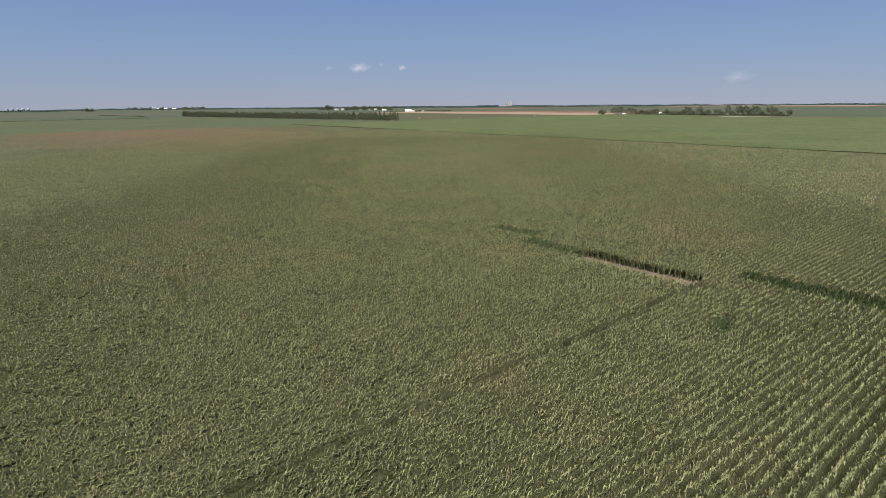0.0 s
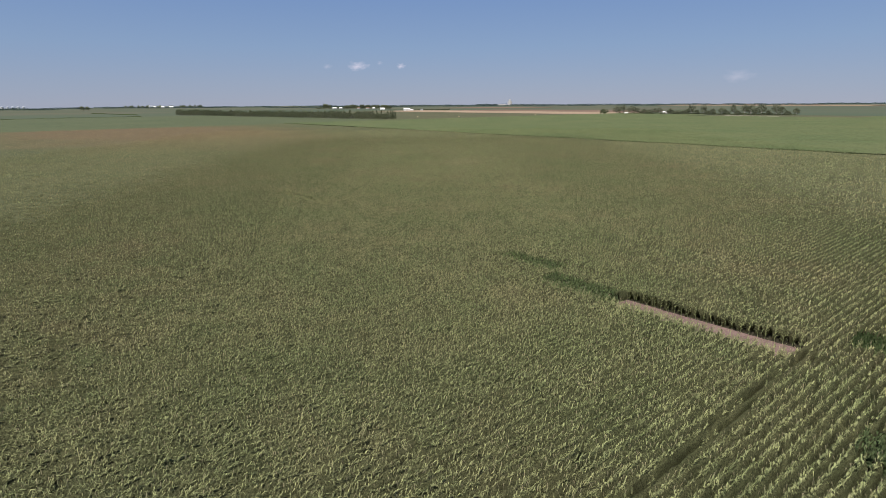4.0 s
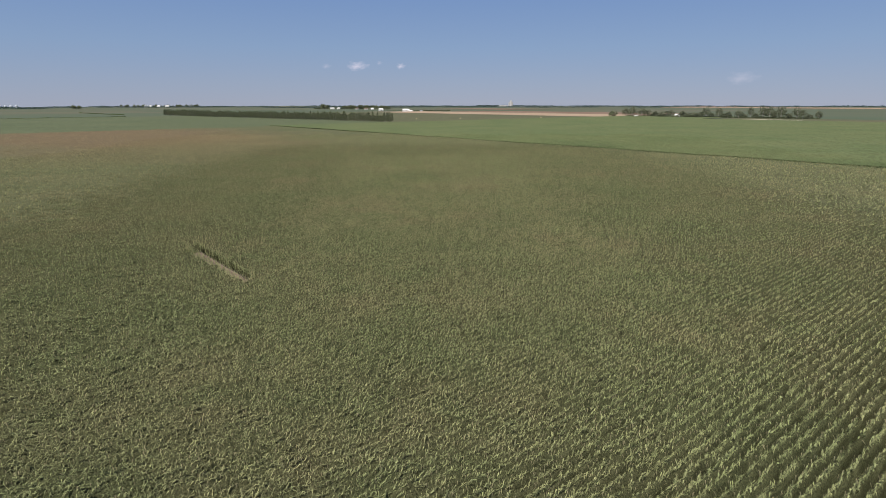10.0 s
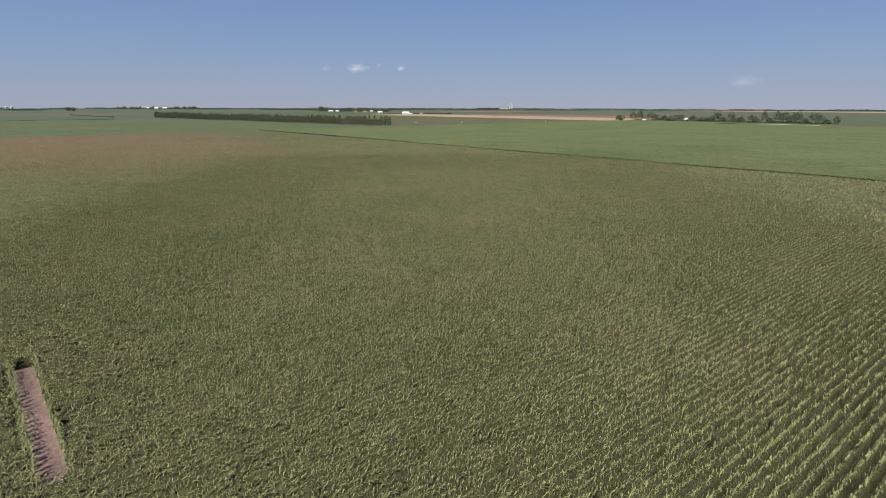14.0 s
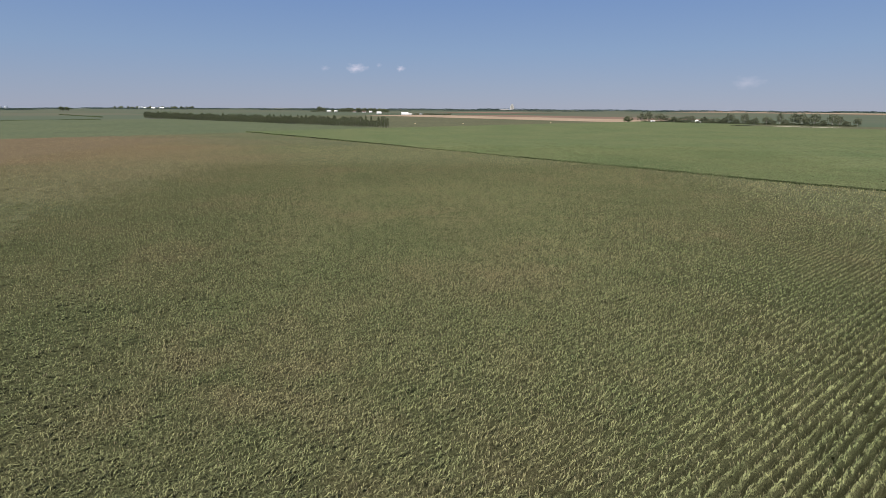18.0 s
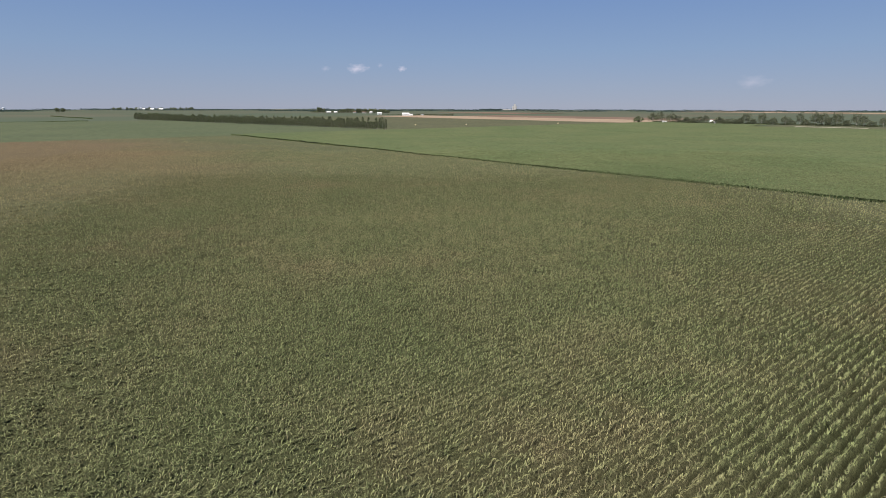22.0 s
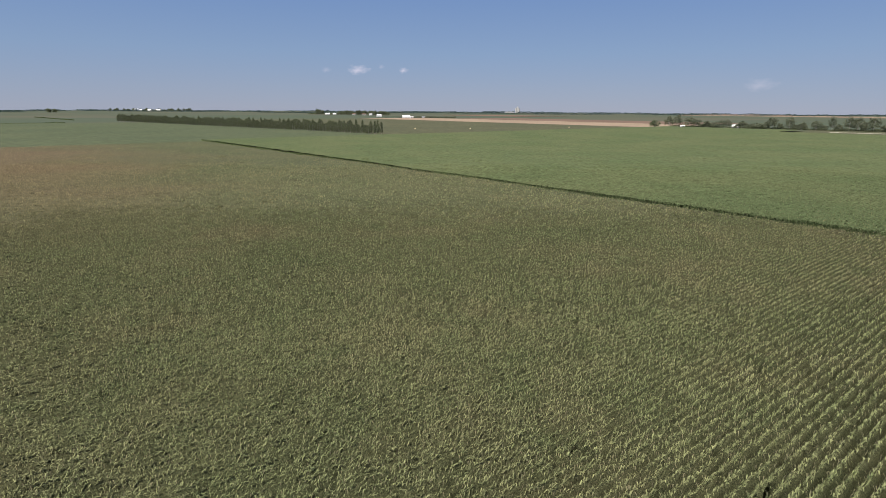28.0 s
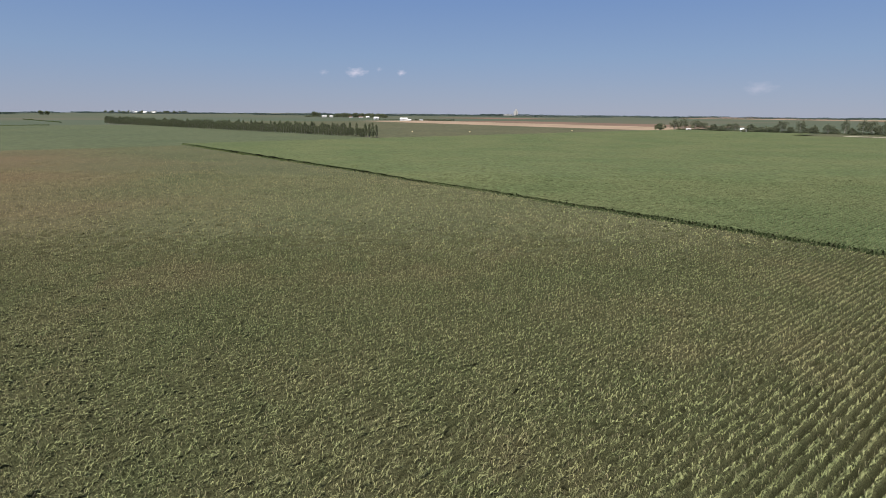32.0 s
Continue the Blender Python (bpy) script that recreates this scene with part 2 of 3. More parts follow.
# ---- the ground, out to the horizon ----
def build_ground():
    m, n, l = nodes_of("distant_fields")
    place = place_node(n)
    turned = n.new("ShaderNodeMapping")
    turned.inputs["Rotation"].default_value = (0, 0, -(math.pi / 2 - TURN))
    l.new(place, turned.inputs["Vector"])
    cells = n.new("ShaderNodeTexBrick")
    cells.offset, cells.squash = 0.37, 1.0
    for key, value in (("Scale", 1.0), ("Mortar Size", 3.0), ("Brick Width", 760.0), ("Row Height", 400.0), ("Bias", -0.1)):
        cells.inputs[key].default_value = value
    cells.inputs["Color1"].default_value = (0, 0, 0, 1)
    cells.inputs["Color2"].default_value = (1, 1, 1, 1)
    cells.inputs["Mortar"].default_value = (0.35, 0.35, 0.35, 1)
    l.new(turned.outputs["Vector"], cells.inputs["Vector"])
    # Field colours greyed and blued slightly to carry the haze over far land.
    base = ramp_node(n, l, cells.outputs["Color"], [(0.0, (0.039, 0.052, 0.035)), (0.35, (0.047, 0.053, 0.036)), (0.7, (0.058, 0.056, 0.040)), (1.0, (0.070, 0.064, 0.046))])
    base = mix_node(n, l, 0.5, base, ramp_node(n, l, noise_node(n, l, place, 0.004, 4), [(0.3, (0.041, 0.052, 0.036)), (0.7, (0.057, 0.057, 0.041))]))
    p = n["Principled BSDF"]
    p.inputs["Roughness"].default_value, p.inputs["Specular IOR Level"].default_value = 0.95, 0.02
    l.new(base, p.inputs["Base Color"])
    rings = [0, 60, 150, 300, 600, 1000, 1500, 2000, 2600, 3200, 3800, 4300, 4700]
    verts, faces, seg = [(0, 150, 0)], [], 96
    for r in rings[1:]:
        for k in range(seg):
            a = 2 * math.pi * k / seg
            x, y = r * math.sin(a), 150 + r * math.cos(a)
            z = 0 if r < 1900 else min(1, (r - 1900) / 1800) * 5.0 * (noise.noise((x / 900, y / 900, 3.1)) - 0.25)
            verts.append((x, y, z))
    for k in range(seg):
        faces.append((0, 1 + (k + 1) % seg, 1 + k))
        for j in range(len(rings) - 2):
            a, b = 1 + j * seg, 1 + (j + 1) * seg
            faces.append((a + k, a + (k + 1) % seg, b + (k + 1) % seg, b + k))
    g = new("ground", mesh_of("ground", verts, faces, m))
    tagged(g, "flat prairie farmland in green and tan fields", "ground", kind="structure")


def slab(name, u0, u1, v0, v1, top, material, label, category, cell=None, rough=0.0, bottom=0.02):
    """A block of crop or a strip of ground, square to the rows, with a closed side and an uneven top."""
    cell = cell or max(u1 - u0, v1 - v0)
    nu, nv = max(1, int((u1 - u0) / cell)), max(1, int((v1 - v0) / cell))
    us, vs = np.linspace(u0, u1, nu + 1), np.linspace(v0, v1, nv + 1)
    verts = []
    for i, u in enumerate(us):
        for j, v in enumerate(vs):
            x, y = xy(u, v)
            verts.append((x, y, top + rough * (rng.random() - 0.5)))
    faces = []
    for i in range(nu):
        for j in range(nv):
            a = i * (nv + 1) + j
            faces.append((a, a + nv + 1, a + nv + 2, a + 1))
    rim = [i * (nv + 1) for i in range(nu + 1)] + [nu * (nv + 1) + j for j in range(1, nv + 1)]
    rim += [i * (nv + 1) + nv for i in range(nu - 1, -1, -1)] + [j for j in range(nv - 1, 0, -1)]
    low = len(verts)
    for k in rim:
        verts.append((verts[k][0], verts[k][1], bottom))
    for k in range(len(rim)):
        a, b = rim[k], rim[(k + 1) % len(rim)]
        faces.append((b, a, low + k, low + (k + 1) % len(rim)))
    ob = new(name, mesh_of(name, verts, faces, material))
    return tagged(ob, label, category, kind="structure")


build_ground()
FIELD_END, FIELD_SIDE, FIELD2_START, FIELD2_END, FIELD2_SIDE = 287.2, 582.0, 290.4, 925.0, 604.0
slab("soil", -260, FIELD2_START + 2, -420, FIELD_SIDE + 4, 0.06, DARK_SOIL, "soil under the corn, coloured dark for the shade of the leaves", "soil", 40)
slab("soil_beyond_lane", FIELD2_START + 2, FIELD2_END, -420, FIELD2_SIDE, 0.06, DARK_SOIL, "soil under the corn, coloured dark for the shade of the leaves", "soil", 40)
slab("soybean_field", -330, 452, FIELD_SIDE + 3, 1148, 0.75, SOY, "pale green level soybean field", "field", 20, 0.15)
slab("pasture", 460, 893, FIELD2_SIDE + 3, 1370, 0.3, PASTURE, "olive green grazed pasture", "pasture", 20, 0.1)
slab("stubble_field", 896, 1092, 622, 1360, 0.35, STUBBLE, "pinkish tan field of cut straw stubble", "field", 30, 0.05)
slab("tilled_field", 1100, 1300, 640, 1250, 0.3, TILLED, "reddish-brown tilled field behind the stubble", "field", 40, 0.05)
slab("brown_field", 1580, 1850, 1480, 1880, 0.5, TILLED, "brown worked field far off", "field", 60, 0.05, -5.0)
slab("far_stubble_field", 2820, 3230, 640, 1560, 0.9, STUBBLE, "far pale tan stubble field", "field", 60, 0.05, -5.0)
slab("far_tilled_field", 3330, 3900, 1100, 1800, 1.2, TILLED, "far reddish tilled field", "field", 60, 0.05, -5.0)
slab("farmyard_grass", 846, 1010, 205, 440, 0.14, PASTURE, "rough olive grass in front of the farmyard trees", "grass", 12, 0.06, 0.05)
slab("gravel_track", 914, 921, 325, 400, 0.24, GRAVEL, "pale gravel track in the farmyard grass", "track", 8, 0.04, 0.1)
slab("gravel_track", 882, 887, 235, 275, 0.24, GRAVEL, "pale gravel track in the farmyard grass", "track", 8, 0.04, 0.1)

# ---- gaps in the crop: u from, u to, v from, v to ----
BARE = [(65.1, 69.5, 30.0, 48.6), (72.5, 74.15, 124.7, 147.2)]
for edge in BARE:
    slab("bare_alley", *edge, 0.09, SOIL, "dry pinkish-brown bare soil in an unplanted alley", "bare soil", 0.6, 0.05, 0.05)
WEEDY = [(65.2, 67.8, 48.6, 57.8), (69.6, 71.6, 58.6, 68.5), (72.0, 75.2, 12.0, 27.5), (53.0, 55.2, 20.4, 22.4)]
SKIP = (8.0, 66.0, 28.6, 29.6)  # one row that the planter missed


def inside(u, v, boxes):
    hit = np.zeros(len(u), bool)
    for a, b, c, d in boxes:
        hit |= (u > a) & (u < b) & (v > c) & (v < d)
    return hit


def reach(x, y):
    """How near the flight comes to a place that lies in its view: the crop is finer where this is small."""
    return np.maximum(np.maximum(27.0, np.abs(x) / 0.88), y - 277.0)


def stand(u_step, near, far, field):
    """Places of plants on the rows whose reach lies between near and far, in field 1 or 2."""
    u = np.arange(-120, 880, u_step)
    v = np.arange(math.floor(-320 / ROW), math.floor((FIELD_SIDE + 35) / ROW)) * ROW
    out = []
    for chunk in np.array_split(v, 12):
        uu, vv = np.meshgrid(u, chunk)
        uu, vv = uu.ravel(), (vv + SKEW * uu).ravel()
        x, y = xy(uu, vv)
        d = reach(x, y) * (1 + rng.normal(0, 0.17, len(x)))
        keep = (d >= near) & (d < far) & (vv < FIELD_SIDE) & (y > 22) & (np.abs(x) < 0.95 * y + 6)
        keep &= (uu < FIELD_END) if field == 1 else (uu > FIELD2_START)
        out.append(np.stack([uu[keep], vv[keep]], 1))
    p = np.concatenate(out)
    p[:, 0] += rng.uniform(-0.45, 0.45, len(p)) * u_step
    p[:, 1] += rng.normal(0, 0.035, len(p))
    cut = inside(p[:, 0], p[:, 1], BARE + WEEDY)
    cut |= inside(p[:, 0], p[:, 1], [SKIP]) & (rng.random(len(p)) < 0.85)
    cut |= inside(p[:, 0], p[:, 1], [(FIELD_END, FIELD2_START, -999, 999)])
    return p[~cut]


def waves(x, y):
    """Uneven growth: how tall the crop stands, about 1."""
    return 1 + 0.06 * np.sin(x * 0.11 + 1.3 * np.sin(y * 0.05)) + 0.04 * np.sin(y * 0.31 + 1.7 * np.sin(x * 0.13 + y * 0.07)) * np.sin(x * 0.17 - y * 0.043)


def leaves(p, count, segments, length, width, low, high, erect, squeeze=0.55, droop=0.35, scatter=0.0):
    """Arching blades round each stalk: a strip that rises, bends and ends in a point. segments 2: five corners; 1: a single blade."""
    n = len(p)
    x0, y0 = xy(p[:, 0], p[:, 1])
    x, y = x0, y0
    tall = waves(x, y) + rng.normal(0, 0.03, n)
    turn = rng.uniform(0, math.pi, n)
    co, tris, base = [], [], 0
    for k in range(count):
        if scatter:  # the plants of a row stand closer than these stations
            along = rng.uniform(-0.5, 0.5, n) * scatter
            x, y = x0 + along * RU[0], y0 + along * RU[1]
        a = turn + k * math.pi + rng.normal(0, 0.5, n)
        z0 = (low + (high - low) * (k + rng.uniform(0, 0.8, n)) / count) * tall
        ln = length * rng.uniform(0.7, 1.2, n) * (1 - 0.25 * k / count)
        up = erect * rng.uniform(0.6, 1.4, n) * (0.7 + 0.6 * k / count)
        du, dv = np.cos(a), np.sin(a) * squeeze  # the blades of neighbouring rows keep clear of each other
        dx, dy = xy(du, dv)
        wx, wy = -dy * width / 2, dx * width / 2
        mx, mz = 0.42 * ln, up * ln
        tx, tz = ln * rng.uniform(0.75, 1.0, n), ln * rng.uniform(-droop, 0.25, n)
        if segments and k == count - 1 and count > 2:  # the youngest blade stands upright
            mx, mz, tx, tz = 0.16 * ln, 0.4 * ln, 0.3 * ln, ln * rng.uniform(0.4, 0.75, n)
        if segments == 2:
            v = np.stack([
                np.stack([x - wx * 0.5, y - wy * 0.5, z0], 1), np.stack([x + wx * 0.5, y + wy * 0.5, z0], 1),
                np.stack([x + dx * mx - wx, y + dy * mx - wy, z0 + mz], 1), np.stack([x + dx * mx + wx, y + dy * mx + wy, z0 + mz], 1),
                np.stack([x + dx * tx, y + dy * tx, z0 + tz], 1)], 1)
            f = np.array([(0, 1, 3), (0, 3, 2), (2, 3, 4)])
        elif segments == 0:  # a plain blade: one that rises from the stalk, or the drooping end of an arched one
            droops = rng.random(n) < 0.5
            bx, bz = np.where(droops, 0.25 * ln, 0.0), np.where(droops, 0.32 * ln, 0.0)
            tx, tz = np.where(droops, ln, 0.5 * ln), np.where(droops, rng.uniform(-0.1, 0.25, n) * ln, rng.uniform(0.5, 0.85, n) * ln)
            v = np.stack([
                np.stack([x + dx * bx - wx, y + dy * bx - wy, z0 + bz], 1), np.stack([x + dx * bx + wx, y + dy * bx + wy, z0 + bz], 1),
                np.stack([x + dx * tx, y + dy * tx, z0 + tz], 1)], 1)
            f = np.array([(0, 1, 2)])
        else:
            v = np.stack([
                np.stack([x - dx * 0.1, y - dy * 0.1, z0], 1), np.stack([x + dx * mx - wx, y + dy * mx - wy, z0 + mz], 1),
                np.stack([x + dx * mx + wx, y + dy * mx + wy, z0 + mz], 1), np.stack([x + dx * tx, y + dy * tx, z0 + tz], 1)], 1)
            f = np.array([(0, 2, 1), (1, 2, 3)])
        s = v.shape[1]
        co.append(v.reshape(-1, 3))
        tris.append((f[None] + base + (np.arange(n) * s)[:, None, None]).reshape(-1, 3))
        base += n * s
    return np.concatenate(co), np.concatenate(tris)


def tassels(p, share, size, z):
    p = p[rng.random(len(p)) < share]
    n = len(p)
    x, y = xy(p[:, 0], p[:, 1])
    a = rng.uniform(0, math.pi, n)
    dx, dy = np.cos(a) * size * 0.10, np.sin(a) * size * 0.10
    z0 = z + rng.normal(0, 0.08, n)
    lean = rng.normal(0, 0.25 * size, (n, 2))
    v = np.stack([np.stack([x, y, z0], 1), np.stack([x + lean[:, 0] - dx, y + lean[:, 1] - dy, z0 + size], 1),
                  np.stack([x + lean[:, 0] + dx, y + lean[:, 1] + dy, z0 + size * 0.9], 1)], 1)
    return v.reshape(-1, 3), np.arange(3 * n).reshape(-1, 3)


def row_ridges(near, far, field, step, across, uneven):
    """The closed foliage of each row as an uneven ridge with a shaded furrow on both sides; it ends at the gaps."""
    u = np.arange(-120, 880, step)
    rows = np.arange(math.floor(-320 / ROW), math.floor((FIELD_SIDE + 35) / ROW)) * ROW
    cuts = [(a, b, c, d) for a, b, c, d in BARE + WEEDY + [(FIELD_END, FIELD2_START, -999, 999)]]
    co, tris, base, m = [], [], 0, len(across)
    for chunk in np.array_split(rows, 24):
        uu, vv = np.meshgrid(u, chunk, indexing="ij")
        vv = vv + SKEW * uu
        x, y = xy(uu, vv)
        d = reach(x, y) * (1 + 0.06 * np.sin(uu * 0.8 + vv * 3.1) + 0.06 * np.sin(uu * 0.37 - vv * 5.3))
        zone = (d >= near * 0.92) & (d < far)
        keep = (vv < FIELD_SIDE) & (y > 22) & (np.abs(x) < 0.95 * y + 6)
        keep &= (uu < FIELD_END) if field == 1 else (uu > FIELD2_START)
        keep &= ~inside(uu.ravel(), vv.ravel(), cuts).reshape(uu.shape)
        if not keep.any():
            continue
        high = waves(x, y) + rng.normal(0, 0.03, uu.shape)
        high[inside(uu.ravel(), vv.ravel(), [SKIP]).reshape(uu.shape)] *= 0.86
        grid = np.empty(uu.shape + (m, 3))
        closing = np.clip((reach(x, y) - 45) / 75, 0, 1)  # far rows run together
        for k, (dv, z_open, z_closed) in enumerate(across):
            edge = k in (0, m - 1)
            gx, gy = xy(uu + rng.normal(0, 0.2 * step if step < 1 else 0.1, uu.shape), vv + dv + (0 if edge else rng.normal(0, 0.05, uu.shape)))
            grid[:, :, k] = np.stack([gx, gy, (z_open + (z_closed - z_open) * closing + rng.normal(0, uneven, uu.shape)) * high], -1)
        nu, nr = uu.shape
        i, r = np.nonzero(keep[:-1] & keep[1:] & zone[:-1])
        a, b = (i * nr + r) * m, ((i + 1) * nr + r) * m
        t = np.concatenate([np.stack(q, 1) for k in range(m - 1) for q in ((a + k, b + k, b + k + 1), (a + k, b + k + 1, a + k + 1))])
        if not len(t):
            continue
        used, inv = np.unique(t, return_inverse=True)
        co.append(grid.reshape(-1, 3)[used])
        tris.append(inv.reshape(-1, 3) + base)
        base += len(used)
    return (np.concatenate(co), np.concatenate(tris)) if co else ([], [])


def build_corn(field, leaf, sheet, label):
    thing = tagged(new("corn_field"), label, "corn field", kind="stuff")
    zones = [(0, 34, 0.22, ((3, 1, 0.50, 0.085, 1.0, 1.6, 0.42), (8, 0, 0.44, 0.085, 0.75, 1.5, 0.5))),
             (34, 100, 0.41, ((1, 1, 0.50, 0.12, 1.05, 1.6, 0.42), (6, 0, 0.46, 0.14, 0.8, 1.52, 0.5))),
             (100, 220, 0.75, ((1, 1, 0.62, 0.17, 1.3, 1.6, 0.5), (1, 0, 0.75, 0.28, 1.2, 1.5, 0.5)))]
    for near, far, step, kinds in zones:
        p = stand(step, near, far, field)
        if not len(p) or (field == 2 and near >= 100):
            continue
        for count, segments, length, width, low, high, erect in kinds:
            part("foliage", tri_mesh("foliage", *leaves(p, count, segments, length, width, low, high, erect, 0.52, scatter=step), leaf), thing)
        if field == 1 or far < 200:
            share, size = {34: (0.7, 0.30), 100: (0.7, 0.34), 220: (0.5, 0.45)}[far]
            part("tassels", tri_mesh("tassels", *tassels(p, share, size, 1.7), TASSEL), thing, "pale tan corn tassels")
    # row ridges, coloured dark for the shade inside the foliage; far rows close up
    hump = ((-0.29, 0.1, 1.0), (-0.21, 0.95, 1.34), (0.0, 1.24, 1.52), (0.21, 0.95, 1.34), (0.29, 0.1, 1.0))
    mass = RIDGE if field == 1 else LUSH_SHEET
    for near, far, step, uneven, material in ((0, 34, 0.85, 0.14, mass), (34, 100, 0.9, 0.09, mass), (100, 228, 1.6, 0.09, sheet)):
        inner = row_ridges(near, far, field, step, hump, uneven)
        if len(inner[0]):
            part("row_mass", tri_mesh("row_mass", *inner, material), thing, "mass of corn leaves filling the rows, inner shade put into its colour")
    # closed canopy where single plants can no longer be told apart
    u = np.arange(-260, FIELD_END - 1.9, 4.0) if field == 1 else np.arange(FIELD2_START, FIELD2_END, 4.0)
    v = np.arange(-420, FIELD_SIDE if field == 1 else FIELD2_SIDE, 4.0)
    uu, vv = np.meshgrid(u, v, indexing="ij")
    x, y = xy(uu, vv)
    d = reach(x, y)
    z = np.interp(d, [82, 160, 205], [0.3, 0.8, 1.7]) + rng.normal(0, 0.12, uu.shape)
    beyond = (y < 26) | (np.abs(x) > 0.95 * y + 4)  # beside and behind the flight's start
    z[beyond] = 1.5 + rng.normal(0, 0.12, int(beyond.sum()))
    if field == 2:
        z[(uu > 843) & (vv > 213) & (vv < 427)] = 0.1
    co = np.stack([x, y, z], -1).reshape(-1, 3)
    nv = len(v)
    i, j = np.meshgrid(np.arange(len(u) - 1), np.arange(nv - 1), indexing="ij")
    a = (i * nv + j).ravel()
    quad_d = d[:-1, :-1].ravel()
    ok = (quad_d > 82) & (y[:-1, :-1].ravel() > 20) | beyond[:-1, :-1].ravel()
    if field == 2:  # the corn stops short of the farmyard
        um, vm = uu[:-1, :-1].ravel(), vv[:-1, :-1].ravel()
        ok &= ~((um > 845) & (vm > 215) & (vm < 425))
    a = a[ok]
    tris = np.concatenate([np.stack([a, a + nv, a + nv + 1], 1), np.stack([a, a + nv + 1, a + 1], 1)])
    used, inv = np.unique(tris, return_inverse=True)
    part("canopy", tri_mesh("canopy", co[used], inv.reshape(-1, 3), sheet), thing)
    return thing


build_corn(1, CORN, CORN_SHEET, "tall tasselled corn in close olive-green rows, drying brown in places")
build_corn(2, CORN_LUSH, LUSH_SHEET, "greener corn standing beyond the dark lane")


# ---- weeds in the missed plots, and the corn that lines the bare alleys ----
def build_weeds():
    for k, (a, b, c, d) in enumerate(WEEDY):
        n = int((b - a) * (d - c) * 14)
        p = np.stack([rng.uniform(a - 0.3, b + 0.3, n), rng.uniform(c, d, n)], 1)
        tall = (0.9, 1.6) if k < 2 else (0.6, 1.45) if k == 2 else (1.0, 1.8)
        ob = new("weed_patch", tri_mesh("weed_patch", *leaves(p, 4, 2, 0.6, 0.12, *tall, 0.45), RANK if k == 2 else WEED))
        tagged(ob, "dark green weeds and stunted corn filling a missed plot", "weeds", kind="stuff")
        low = new("weed_patch", tri_mesh("weed_patch", *leaves(p, 2, 1, 0.9, 0.45, 0.1, 0.6, 0.3), WEED))
        tagged(low, "low dark weeds covering the soil of a missed plot", "weeds", kind="stuff")
    for a, b, c, d in BARE:  # the leafy faces of the crop along the alley
        rows = np.arange(math.ceil(c / ROW), math.floor(d / ROW) + 1) * ROW
        p = np.array([(u, v) for v in rows for u in (a - 0.3,)])
        ends = np.array([(u, d + off) for u in np.arange(a, b, 0.2) for off in (0.15, 0.45)])
        p = np.concatenate([p, ends]) if b > 70 else p
        p = p + rng.normal(0, 0.06, p.shape)
        ob = new("alley_edge_corn", tri_mesh("alley_edge_corn", *leaves(p, 7, 2, 0.42, 0.07, 0.2, 1.4, 0.45, 0.8), CORN))
        tagged(ob, "leafy wall of corn along a bare alley", "corn", kind="stuff")
    a, b, c, d = BARE[0]
    n = 260
    p = np.stack([a + np.abs(rng.normal(0, 0.75, n)), rng.uniform(c, d, n)], 1)
    ob = new("stunted_corn", tri_mesh("stunted_corn", *leaves(p, 5, 2, 0.45, 0.09, 0.25, 0.75, 0.5, 1.0), CORN))
    tagged(ob, "short stunted corn and weeds along the edge of a bare alley", "weeds", kind="stuff")


build_weeds()


def build_lane():
    """The lane between the two fields, grown over with rank dark weeds."""
    n = 11000
    p = np.stack([rng.normal(288.8, 0.38, n), rng.uniform(-170, 602, n)], 1)
    lush = 0.75 + 0.35 * np.sin(p[:, 1] * 0.21 + 2 * np.sin(p[:, 1] * 0.047))
    p = p[rng.random(n) < lush * np.where(p[:, 1] > 230, 0.6, 1.0)]  # thinner towards the far end
    thing = tagged(new("weedy_lane"), "lane between the fields overgrown with rank dark weeds", "weeds", kind="stuff")
    rank = p[:, 1] < 340 + rng.normal(0, 30, len(p))  # the far end is grown over with lighter weeds
    for q, leaf in ((p[rank], RANK), (p[~rank], WEED)):
        part("tall_weeds", tri_mesh("tall_weeds", *leaves(q, 4, 2, 0.5, 0.13, 0.7, 1.75, 0.5, 1.0), leaf), thing)
        part("low_weeds", tri_mesh("low_weeds", *leaves(q, 2, 1, 0.9, 0.5, 0.2, 1.1, 0.3, 1.0), leaf), thing)


build_lane()


